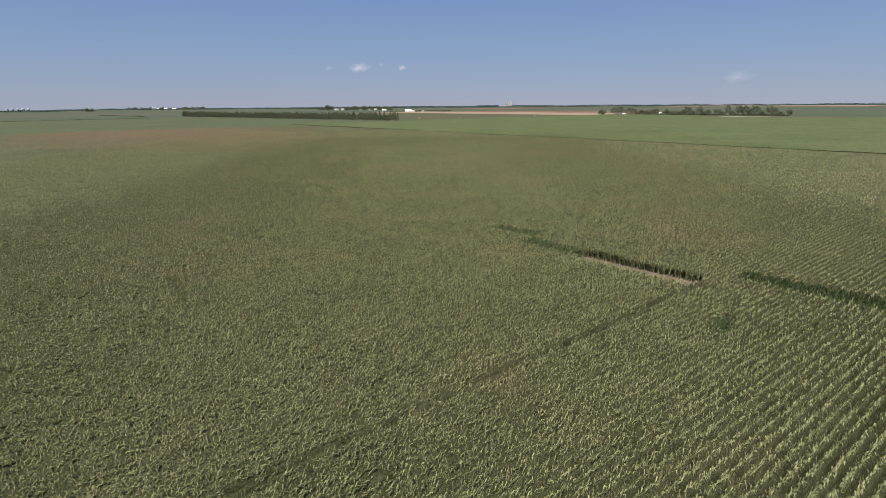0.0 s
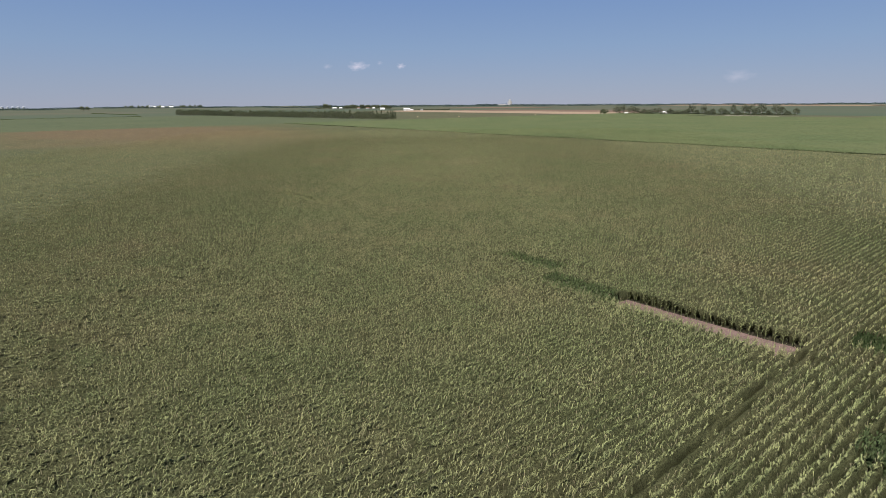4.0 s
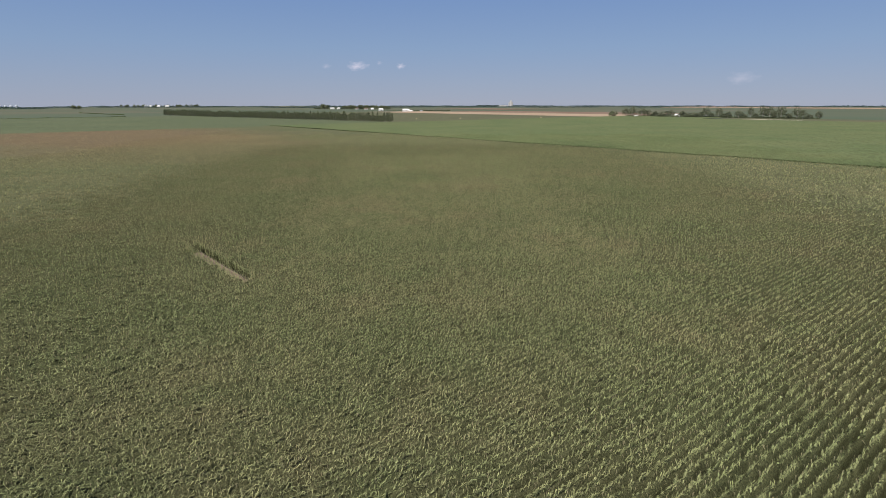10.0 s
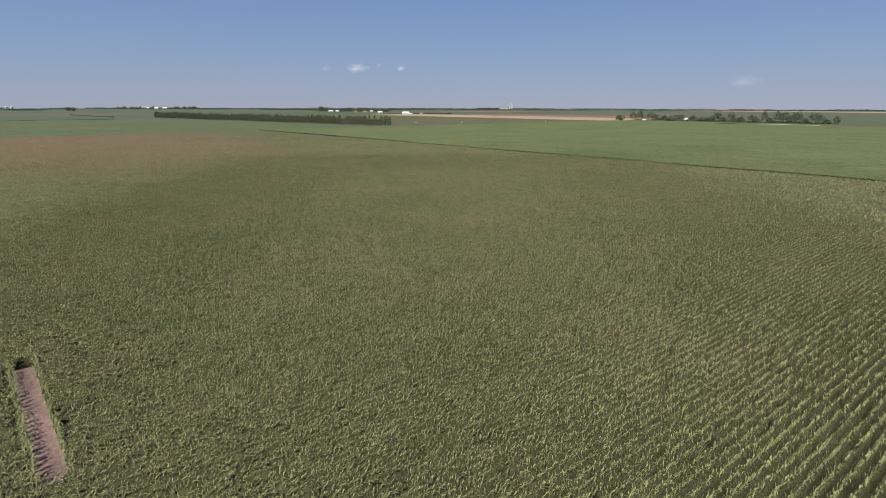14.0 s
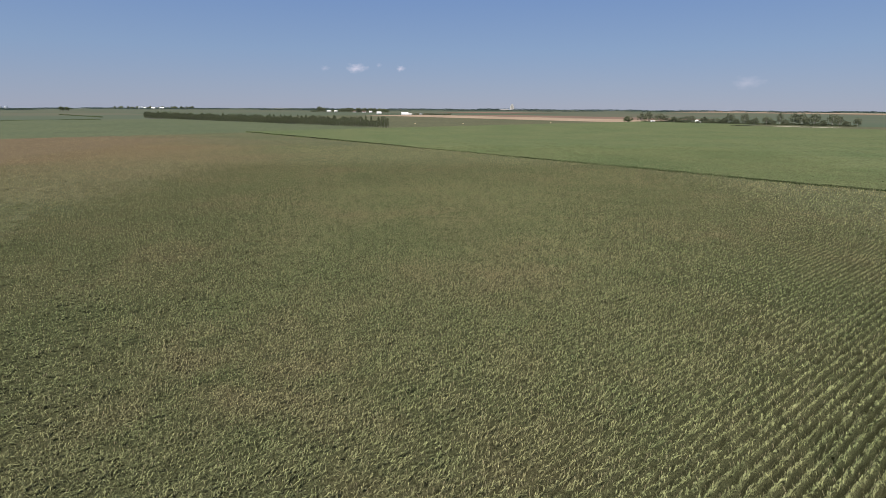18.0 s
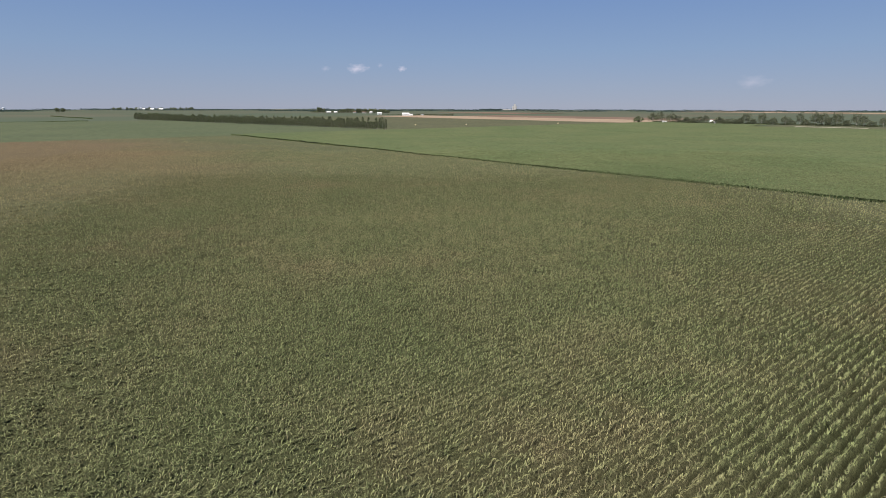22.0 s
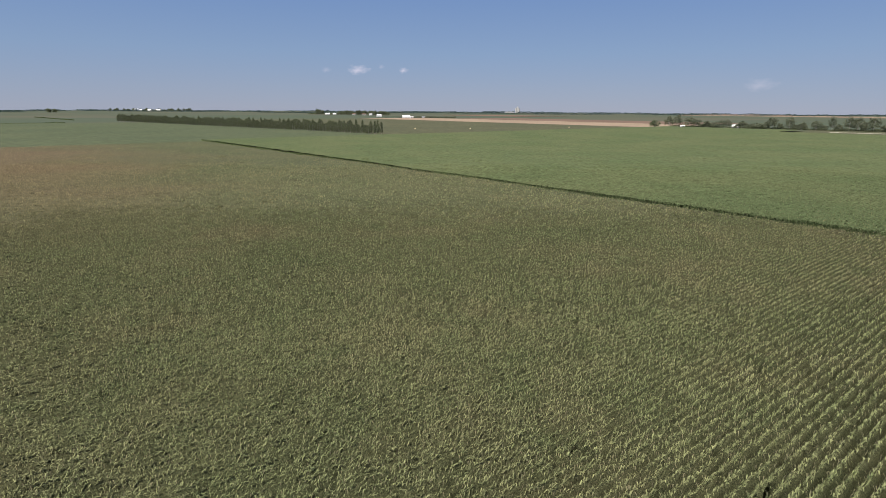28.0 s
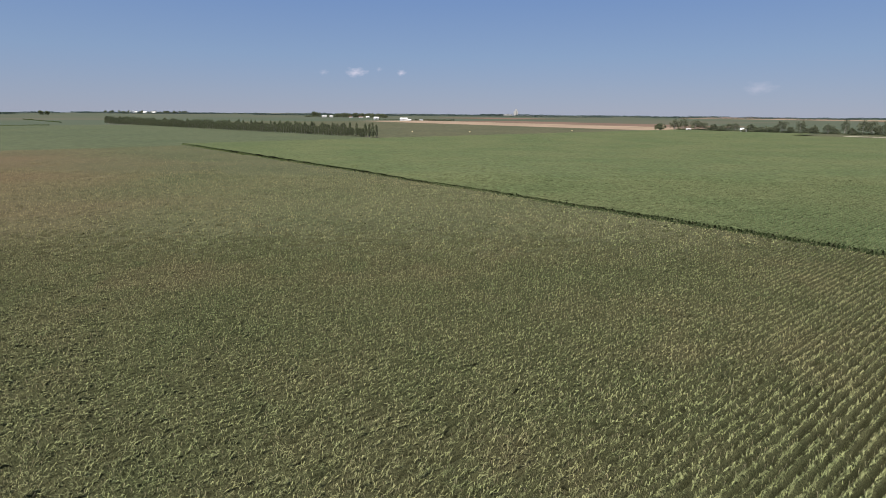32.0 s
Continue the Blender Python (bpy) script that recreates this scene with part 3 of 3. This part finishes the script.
def corn_plant(seed):
    """One whole plant: jointed stalk, blades in two ranks, tassel."""
    r = random.Random(seed)
    root = tagged(new("corn_plant"), "whole green corn plant at the edge of a bare alley", "corn plant", "corn along the bare alleys")
    bm = bmesh.new()
    rings = []
    for z, rad in ((0.0, 0.02), (0.5, 0.018), (1.0, 0.014), (1.58, 0.008)):
        rings.append([bm.verts.new((rad * math.cos(t * math.pi / 2), rad * math.sin(t * math.pi / 2), z)) for t in range(4)])
    for lo, hi in zip(rings, rings[1:]):
        for t in range(4):
            bm.faces.new((lo[t], lo[(t + 1) % 4], hi[(t + 1) % 4], hi[t]))
    part("stalk", from_bm("stalk", bm, STALK), root)
    turn = r.uniform(0, 6)
    for k in range(8):
        a = turn + k * math.pi + r.gauss(0, 0.35)
        z0, ln, up = 0.28 + 0.155 * k, r.uniform(0.35, 0.55), r.uniform(0.4, 0.65)
        verts, faces = [], []
        for f, w in ((0, 0.5), (0.3, 1.0), (0.6, 0.9), (0.85, 0.5)):
            out, z = f * ln, z0 + up * ln * math.sin(f * 2.6)
            for side in (-1, 0, 1):
                verts.append((math.cos(a) * out - math.sin(a) * side * w * 0.038, math.sin(a) * out + math.cos(a) * side * w * 0.038, z + abs(side) * 0.015))
        verts.append((math.cos(a) * ln, math.sin(a) * ln, z0 + up * ln * math.sin(2.6) - 0.08))
        for j in range(3):
            for q in range(2):
                i = 3 * j + q
                faces.append((i, i + 1, i + 4, i + 3))
        faces += [(9, 10, 12), (10, 11, 12)]
        part("leaf", mesh_of("leaf", verts, faces, CORN), root)
    verts, faces = [], []
    for k in range(6):
        a, b = r.uniform(0, 6.3), r.uniform(0.05, 0.16)
        i = len(verts)
        verts += [(0, 0, 1.56), (b * math.cos(a) - 0.01, b * math.sin(a), 1.84), (b * math.cos(a) + 0.012, b * math.sin(a), 1.82)]
        faces.append((i, i + 1, i + 2))
    part("tassel", mesh_of("tassel", verts, faces, TASSEL), root, "pale tan feathery tassel")
    return root


def line_alleys():
    kinds = [corn_plant(k) for k in range(3)]
    first = [True, True, True]
    r = random.Random(2)
    for a, b, c, d in BARE:
        for row in range(math.ceil(c / ROW), math.floor(d / ROW) + 1):
            for u in (a - 0.1, b + 0.1):
                k = r.randrange(3)
                x, y = xy(u + r.uniform(-.08, .08), row * ROW + r.gauss(0, .04))
                m = pose(x, y, 0.06, r.uniform(-4, 4), r.uniform(-4, 4), r.uniform(0, 360))
                if first[k]:
                    kinds[k].matrix_basis, first[k] = m, False
                else:
                    copy_thing(kinds[k], m)


line_alleys()


# ---- trees ----
def tree_parts(seed, height, spread, trunk_h, clumps, size, leaf, tiers):
    """Meshes of one tree: a tapered trunk with limbs, and a crown of many leaf sprays about several boughs."""
    r = random.Random(seed)
    bm = bmesh.new()
    def limb(a, b, ra, rb):
        a, b = Vector(a), Vector(b)
        q = (b - a).to_track_quat("Z", "Y")
        rings = []
        for at, rad in ((a, ra), (b, rb)):
            rings.append([bm.verts.new(at + q @ Vector((rad * math.cos(t * math.pi / 3), rad * math.sin(t * math.pi / 3), 0))) for t in range(6)])
        for t in range(6):
            bm.faces.new((rings[0][t], rings[0][(t + 1) % 6], rings[1][(t + 1) % 6], rings[1][t]))
    top = height * 0.8
    limb((0, 0, -0.2), (r.uniform(-.2, .2), r.uniform(-.2, .2), trunk_h), height * 0.028, height * 0.02)
    limb((0, 0, trunk_h), (r.uniform(-.4, .4), r.uniform(-.4, .4), top), height * 0.02, 0.04)
    boughs = []
    for k in range(tiers):
        a = 2.4 * k + r.uniform(-.4, .4)
        f = (k + 0.5) / tiers
        z = trunk_h + (height - trunk_h) * (0.12 + 0.78 * f)
        reach_out = spread * (0.95 * math.sin(math.pi * (0.22 + 0.7 * f))) * r.uniform(0.5, 0.95)
        c = Vector((reach_out * math.cos(a), reach_out * math.sin(a), z))
        limb((0, 0, max(trunk_h * 0.8, z - reach_out * 0.9)), c, height * 0.009, 0.03)
        boughs.append((c, spread * r.uniform(0.36, 0.6)))
    trunk = from_bm("trunk", bm, BARK)
    verts, faces = [], []
    for k in range(clumps):
        c, rad = boughs[k % len(boughs)]
        d = Vector((r.gauss(0, 1), r.gauss(0, 1), r.gauss(0, 0.8))).normalized() * rad * (r.random() ** 0.4)
        at = c + d
        at.z = max(at.z, trunk_h * 0.55)
        q = Euler((r.uniform(0, 6), r.uniform(0, 6), r.uniform(0, 6))).to_matrix()
        s = size * r.uniform(0.6, 1.3)
        i = len(verts)
        for x, y, z in ((-1, -.5, 0), (.2, -.9, .3), (1, .1, 0), (.1, .9, .25), (-.7, .5, -.2)):
            verts.append(at + q @ Vector((x * s, y * s, z * s)))
        faces += [(i, i + 1, i + 2), (i, i + 2, i + 3), (i, i + 3, i + 4)]
    return trunk, mesh_of("crown", verts, faces, leaf)


def make_tree(meshes, at, turn, scale, name, label, category, group):
    root = new(name)
    part("trunk", meshes[0], root)
    part("crown", meshes[1], root)
    root.matrix_basis = pose(*at, 0, 0, turn) @ Matrix.Diagonal((scale[0], scale[0], scale[1], 1))
    return tagged(root, label, category, group)


BELT_KINDS = [tree_parts(20 + k, 10.5, 1.75, 0.5, 230, 0.42, TREE_LEAF, 13) for k in range(4)]
BROAD_KINDS = [tree_parts(40 + k, 11.0, 5.0, 1.2, 320, 0.75, TREE_LEAF, 13) for k in range(3)]
WILLOW_KINDS = [tree_parts(60 + k, 12.0, 5.0, 2.4, 640, 0.36, WILLOW_LEAF, 13) for k in range(3)]
SHRUB_KINDS = [tree_parts(80 + k, 5.0, 3.4, 0.4, 420, 0.36, WILLOW_LEAF, 9) for k in range(2)]


def build_belt():
    r = random.Random(5)
    a, b = Vector((-56, 769)), Vector((-521, 1180))
    along = (b - a).normalized()
    side = Vector((-along.y, along.x))
    steps = int((b - a).length / 4.3)
    for row in range(2):
        for k in range(steps + 1):
            p = a + along * (k * 4.3 + row * 2.1 + r.uniform(-.5, .5)) - side * (row * 6.0 + r.uniform(-.6, .6))
            make_tree(BELT_KINDS[r.randrange(4)], (p.x, p.y, 0), r.uniform(0, 360), (r.uniform(.7, 1.15), r.uniform(.8, 1.34)),
                      "shelterbelt_tree", "slim dark green tree in a dense windbreak row", "tree", "windbreak trees")


build_belt()


def build_grove():
    r = random.Random(9)
    make_tree(BROAD_KINDS[0], (306, 1058, 0), 40, (1.35, 0.85), "round_tree", "lone rounded dark green tree beside the stubble field", "tree", "")
    # x, y, width, height of what grows along the far side of the greener corn
    growth = [(338, 1087, 18, 15), (346, 1079, 20, 17), (358, 1068, 20, 14.5), (367, 1061, 17, 12), (376, 1051, 18, 9), (384, 1045, 14, 8), (391, 1038, 17, 11), (398, 1036, 12, 12),
              (412, 1021, 19, 9.5), (419, 1012, 14, 7), (425, 1006, 17, 8), (431, 1001, 12, 9), (437, 997, 19, 16), (444, 989, 11, 8), (451, 983, 15, 16), (457, 978, 10, 7),
              (462, 973, 13, 10), (473, 963, 17, 12), (480, 957, 10, 7), (486, 951, 11, 18), (491, 947, 11, 8), (498, 941, 17, 17.5), (505, 935, 17, 17), (510, 930, 11, 10), (517, 924, 20, 17.5),
              (524, 917, 11, 8), (532, 910, 18, 16.5), (538, 904, 12, 14), (543, 899, 11, 7.5), (552, 892, 13, 11.5)]
    for k, (x, y, w, h) in enumerate(growth):
        low = h < 10.5
        kind = SHRUB_KINDS[k % 2] if low else WILLOW_KINDS[k % 3]
        size = (w / 8.2, h / 5.3) if low else (w / 12.0, h / 12.6)
        make_tree(kind, (x + r.uniform(-1, 1), y + r.uniform(-1, 1), 0), r.uniform(0, 360), size, *(
            ("bush", "grey-green bushy growth along the farmyard edge", "bush", "farmyard bushes") if low else
            ("farmyard_tree", "tall ragged grey-green tree in the farmyard grove", "tree", "farmyard trees")))


build_grove()


def build_undergrowth():
    """Low growth along the foot of the grove, uneven and broken."""
    r = random.Random(31)
    verts, faces = [], []
    for k in range(5200):
        f = r.random()
        x, y = 340 + 212 * f + r.gauss(0, 1.6), 1084 - 192 * f + r.gauss(0, 1.6)
        tall = 2.2 + 2.2 * noise.noise((f * 30, 2.0, 0)) + 0.8 * noise.noise((f * 90, 5.0, 0))
        if tall < 0.6:
            continue
        z, s = tall * r.random() ** 0.7, r.uniform(0.35, 0.8)
        q = Euler((r.uniform(0, 6), r.uniform(0, 6), r.uniform(0, 6))).to_matrix()
        i = len(verts)
        for a, b, c in ((-1, -.5, 0), (.2, -.9, .3), (1, .1, 0), (.1, .9, .25)):
            w = q @ Vector((a * s, b * s, c * s))
            verts.append((x + w.x, y + w.y, max(0.1, z + w.z)))
        faces += [(i, i + 1, i + 2), (i, i + 2, i + 3)]
    tagged(new("undergrowth", mesh_of("undergrowth", verts, faces, TREE_LEAF)), "uneven dark green undergrowth along the foot of a grove", "undergrowth", kind="stuff")


build_undergrowth()


# ---- buildings ----
def gable(name, at, turn, w, d, h, ridge, label, roof_mat=GREY_ROOF, wall_mat=WHITE_PAINT, openings=3, category="building", group=""):
    root = tagged(new(name), label, category, group)
    x, y = w / 2, d / 2
    walls = mesh_of("wall", [(-x, -y, 0), (x, -y, 0), (x, y, 0), (-x, y, 0), (-x, -y, h), (x, -y, h), (x, y, h), (-x, y, h), (-x, 0, ridge), (x, 0, ridge)],
                    [(0, 1, 5, 4), (2, 3, 7, 6), (1, 2, 6, 9, 5), (3, 0, 4, 8, 7)], wall_mat)
    part("wall", walls, root)
    o, t = 0.4, 0.15
    for s in (-1, 1):
        ys, drop = s * (y + o), o * (ridge - h) / y
        lo, hi = h - drop, ridge
        v = [(-x - o, ys, lo), (x + o, ys, lo), (x + o, 0, hi), (-x - o, 0, hi)]
        v += [(a, b, c + t) for a, b, c in v]
        part("roof", mesh_of("roof", v, [(0, 1, 2, 3), (7, 6, 5, 4), (0, 4, 5, 1), (1, 5, 6, 2), (2, 6, 7, 3), (3, 7, 4, 0)], roof_mat), root)
    for k in range(openings):
        cx = -x + w * (k + 0.5) / openings
        if k == 0:
            box(root, "door", (cx, -y - 0.03, 1.1 if h < 4 else 1.8), (1.2 if h < 4 else 3.2, 0.06, 2.2 if h < 4 else 3.6), TIN)
        else:
            box(root, "window", (cx, -y - 0.03, h * 0.55), (1.3, 0.06, 1.1), DARK_GLASS)
    root.matrix_basis = pose(*at, 0, 0, turn)
    return root


def box(parent, name, at, size, material, label=""):
    bm = bmesh.new()
    bmesh.ops.create_cube(bm, size=1, matrix=Matrix.Translation(at) @ Matrix.Diagonal((*size, 1)))
    return part(name, from_bm(name, bm, material), parent, label)


def grain_bin(at, radius, height):
    root = tagged(new("grain_bin"), "round galvanised grain bin with a cone roof", "grain bin", "grain bins")
    for name, r0, r1, z0, z1 in (("wall", radius, radius, 0, height), ("roof", radius * 1.05, 0.4, height, height * 1.28)):
        bm = bmesh.new()
        bmesh.ops.create_cone(bm, cap_ends=True, segments=20, radius1=r0, radius2=r1, depth=z1 - z0, matrix=Matrix.Translation((0, 0, (z0 + z1) / 2)))
        part(name, from_bm(name, bm, TIN), root)
    root.matrix_basis = pose(*at)
    return root


def round_bale(at, turn):
    """A wrapped round bale on its side: a slightly barrelled roll with hollowed ends."""
    bm = bmesh.new()
    rings = []
    for x, rad in ((-0.56, 0.35), (-0.62, 0.66), (-0.5, 0.76), (0.0, 0.80), (0.5, 0.76), (0.62, 0.66), (0.56, 0.35)):
        rings.append([bm.verts.new((x, rad * math.cos(t * math.pi / 10), rad * math.sin(t * math.pi / 10))) for t in range(20)])
    for lo, hi in zip(rings, rings[1:]):
        for t in range(20):
            bm.faces.new((lo[t], lo[(t + 1) % 20], hi[(t + 1) % 20], hi[t]))
    bm.faces.new(rings[0])
    bm.faces.new(rings[-1][::-1])
    ob = new("hay_bale", from_bm("hay_bale", bm, HAY))
    ob.matrix_basis = pose(*at, 0, 0, turn)
    return tagged(ob, "round pale straw hay bale lying in the pasture", "hay bale", "bales in the pasture")


def elevator(at):
    """A tall concrete grain elevator: a row of joined silos, a headhouse on top and a low annex."""
    root = tagged(new("grain_elevator"), "tall pale concrete grain elevator far on the horizon", "grain elevator")
    for k in range(3):
        bm = bmesh.new()
        bmesh.ops.create_cone(bm, cap_ends=True, segments=16, radius1=5.5, radius2=5.5, depth=30, matrix=Matrix.Translation(((k - 1) * 10.5, 0, 15)))
        part("silo", from_bm("silo", bm, PALE_SIDING), root)
    box(root, "headhouse", (0, 0, 36), (13, 8, 12), PALE_SIDING)
    box(root, "annex", (-58, 0, 3), (60, 14, 6), PALE_SIDING, "long pale storage annex")
    root.matrix_basis = pose(*at)
    return root


def build_farms():
    r = random.Random(3)
    # the farmyard in the grove
    gable("farmhouse", (404, 1024, 0), -42, 8, 6, 2.4, 5.0, "low farmhouse with a white metal roof among trees", WHITE_PAINT, PALE_SIDING, category="house")
    make_tree(SHRUB_KINDS[1], (398, 1015, 0), 30, (1.0, 0.72), "bush", "grey-green bushy growth along the farmyard edge", "bush", "farmyard bushes")
    make_tree(SHRUB_KINDS[0], (408, 1009, 0), 130, (1.1, 0.62), "bush", "grey-green bushy growth along the farmyard edge", "bush", "farmyard bushes")
    gable("machine_shed", (350, 1068, 0), -30, 6, 4, 2.0, 2.7, "low white shed by the grove", WHITE_PAINT)
    # the white barn and its yard at the end of the stubble
    gable("barn", (-84, 1700, 0), 10, 18, 11, 4.0, 7.5, "large white barn with a white roof", WHITE_PAINT)
    gable("lean_to_shed", (-70, 1698, 0), 6, 9, 7, 2.6, 4.0, "low white shed beside the barn", WHITE_PAINT)
    gable("machine_shed", (-174, 1905, 0), 20, 13, 9, 4, 7, "white shed with a pale roof beyond the windbreak", WHITE_PAINT)
    gable("lean_to_shed", (-42, 1745, 0), -5, 8, 5, 2.4, 3.4, "low white shed beside the barn", TIN)
    for k in range(26):
        x = -66 + 4.2 * k + r.uniform(-2, 2)
        make_tree(SHRUB_KINDS[k % 2], (x, 1738 + r.uniform(-9, 9), 0), r.uniform(0, 360), (r.uniform(.7, 1.1), r.uniform(.5, 1.0)), "bush", "dark bushes by the barn", "bush", "barnyard bushes")
    for k in range(9):
        make_tree(SHRUB_KINDS[k % 2], (-160 + 8 * k + r.uniform(-3, 3), 1790 + r.uniform(-9, 9), 0), r.uniform(0, 360), (r.uniform(.6, .9), r.uniform(.35, .6)), "bush", "dark bushes by the barn", "bush", "barnyard bushes")
    # the wooded farmstead behind the windbreak: a low line, two tall trees, then a dense grove
    for k in range(88):
        f = k / 87
        x, y = -500 + 325 * f + r.uniform(-5, 5), 2440 - 200 * f + r.uniform(-25, 40)
        tall = 0.42 if f < 0.1 else 1.7 if f < 0.2 else 0.55 if f < 0.42 else 1.4 - 0.5 * abs(f - 0.65)
        make_tree(BROAD_KINDS[k % 3], (x, y, 0), r.uniform(0, 360), (r.uniform(.8, 1.25), tall * r.uniform(.75, 1.12)), "farmstead_tree", "dark leafy tree round a far farmstead", "tree", "farmstead trees")
    for x, y, w, d in ((-405, 2330, 20, 0), (-382, 2345, 15, 0), (-300, 2270, 14, 1), (-262, 2240, 16, 1), (-236, 2225, 12, 0)):
        gable("farm_building", (x, y, 0), r.uniform(-20, 20), w * 0.8, 8, 3.4, 6, "far farm building with a reddish roof" if d else "far pale farm building with a white roof",
              TILLED if d else WHITE_PAINT, PALE_SIDING, group="farmstead buildings")
    # a farm with white bins far off beyond the soybean field
    for x, y, w in ((-1745, 3610, 18), (-1706, 3640, 20), (-1634, 3600, 26)):
        gable("farm_building", (x, y, 0), r.uniform(-10, 10), w, 12, 5, 10, "far white barn with a white roof", WHITE_PAINT, WHITE_PAINT, group="distant farm buildings")
    for x in (-1768, -1752):
        grain_bin((x, 3600, 0), 6, 12)
    for k in range(40):
        make_tree(BROAD_KINDS[k % 3], (-1960 + 12 * k + r.uniform(-8, 8), 3680 + r.uniform(-20, 30), 0), r.uniform(0, 360), (1.4, r.uniform(.8, 1.5)), "farmstead_tree", "dark leafy tree round a far farmstead", "tree", "distant farm trees")
    for k in range(5):
        grain_bin((-2345 + k * 29, 3160, 0), 8, 12)
    elevator((570, 4440, 0))
    make_tree(BROAD_KINDS[1], (-1404, 2321, 0), 10, (1.7, 1.45), "field_tree", "lone broad tree standing in open fields", "tree", "field trees")
    make_tree(BROAD_KINDS[2], (-1385, 2325, 0), 80, (1.5, 1.35), "field_tree", "lone broad tree standing in open fields", "tree", "field trees")
    for x, y, turn in ((-28, 914, 20), (37, 928, 75), (170, 995, 130)):
        round_bale((x, y, 1.0), turn)


build_farms()


# ---- hedges and far woods ----
def thicket(name, a, b, width, height, count, label, material=TREE_LEAF, size=1.0):
    r = random.Random(int(abs(a[0]) + abs(b[1])))
    verts, faces = [], []
    a, b = Vector(a), Vector(b)
    side = Vector((-(b - a).y, (b - a).x)).normalized()
    swell = r.uniform(0, 9)
    for k in range(count):
        f = r.random()
        p = a.lerp(b, f) + side * r.uniform(-width, width) / 2
        tall = height * (0.45 + 0.55 * abs(noise.noise((f * 9, swell, 0))) * 1.6)
        z = tall * r.random() ** 0.7
        s = size * r.uniform(0.6, 1.4)
        q = Euler((r.uniform(0, 6), r.uniform(0, 6), r.uniform(0, 6))).to_matrix()
        i = len(verts)
        for x, y, zz in ((-1, -.5, 0), (.2, -.9, .3), (1, .1, 0), (.1, .9, .25)):
            w = q @ Vector((x * s, y * s, zz * s))
            verts.append((p.x + w.x, p.y + w.y, max(0, z + w.z)))
        faces += [(i, i + 1, i + 2), (i, i + 2, i + 3)]
    return tagged(new(name, mesh_of(name, verts, faces, material)), label, "woods" if height > 4 else "hedge", kind="stuff")


thicket("far_shelterbelt", (283, 4080), (430, 4060), 30, 12, 700, "dark planted trees near a far elevator", FAR_LEAF, 2.2)
thicket("hedgerow", (-690, 880), (-537, 1072), 2.0, 1.6, 1500, "low dark hedge along the field edge", WEED, 0.6)
thicket("hedgerow", (-880, 1500), (-630, 1240), 2.0, 1.6, 1500, "low dark hedge along the field edge", WEED, 0.6)
r_far = random.Random(12)
for k in range(46):
    ang = radians(-44 + 88 * (k + r_far.uniform(-.4, .4)) / 45)
    dist = r_far.uniform(2900, 4500)
    long = r_far.uniform(120, 520)
    cx, cy = dist * math.sin(ang), 150 + dist * math.cos(ang)
    tilt = r_far.uniform(-0.3, 0.3)
    dx, dy = long / 2 * math.cos(tilt), long / 2 * math.sin(tilt)
    thicket("far_woods", (cx - dx, cy - dy), (cx + dx, cy + dy), 30, r_far.uniform(5, 12), int(long * 1.3), "dark tree line low on the horizon", FAR_LEAF, 2.2)


# ---- small fair-weather clouds low over the horizon ----
def cloud_mat(name, most):
    m, n, l = nodes_of(name)
    # Emission stands in for the sunlight on the cloud.
    glow = n.new("ShaderNodeEmission")
    glow.inputs["Color"].default_value, glow.inputs["Strength"].default_value = (0.80, 0.70, 0.77, 1), 0.6
    clear, mix = n.new("ShaderNodeBsdfTransparent"), n.new("ShaderNodeMixShader")
    place = place_node(n)
    far_out = n.new("ShaderNodeVectorMath")
    far_out.operation = "LENGTH"
    l.new(place, far_out.inputs[0])
    edge = math_node(n, l, "SUBTRACT", math_node(n, l, "MULTIPLY", noise_node(n, l, place, 1.8, 4, 0.55), 1.75), far_out.outputs["Value"])
    l.new(ramp_node(n, l, edge, [(0.0, (0.0,) * 3), (0.35, (0.3 * most,) * 3), (0.9, (most,) * 3)]), mix.inputs[0])
    l.new(clear.outputs[0], mix.inputs[1])
    l.new(glow.outputs[0], mix.inputs[2])
    l.new(mix.outputs[0], n["Material Output"].inputs["Surface"])
    return m


def build_clouds():
    thick, thin = cloud_mat("thin_cloud", 0.34), cloud_mat("wisp_of_cloud", 0.13)
    verts = [(0, 0, 0)] + [(math.cos(k * math.pi / 12), 0, math.sin(k * math.pi / 12)) for k in range(24)]
    faces = [(0, 1 + k, 1 + (k + 1) % 24) for k in range(24)]
    for x, y, z, w, h, turn, m in ((-600, 4560, 300, 100, 42, 0, thick), (-830, 4530, 296, 42, 24, 0, thin), (-430, 4570, 322, 26, 20, 0, thin), (-268, 4580, 299, 40, 26, 0, thick),
                                   (2090, 4020, 190, 120, 52, -28, thin)):
        ob = new("backdrop_cloud", mesh_of("cloud", verts, faces, m))
        ob.matrix_basis = pose(x, y, z, 0, 0, turn) @ Matrix.Diagonal((w, 1, h, 1))
        tagged(ob, "small thin pinkish white cloud low over the horizon", "cloud", kind="structure")


build_clouds()
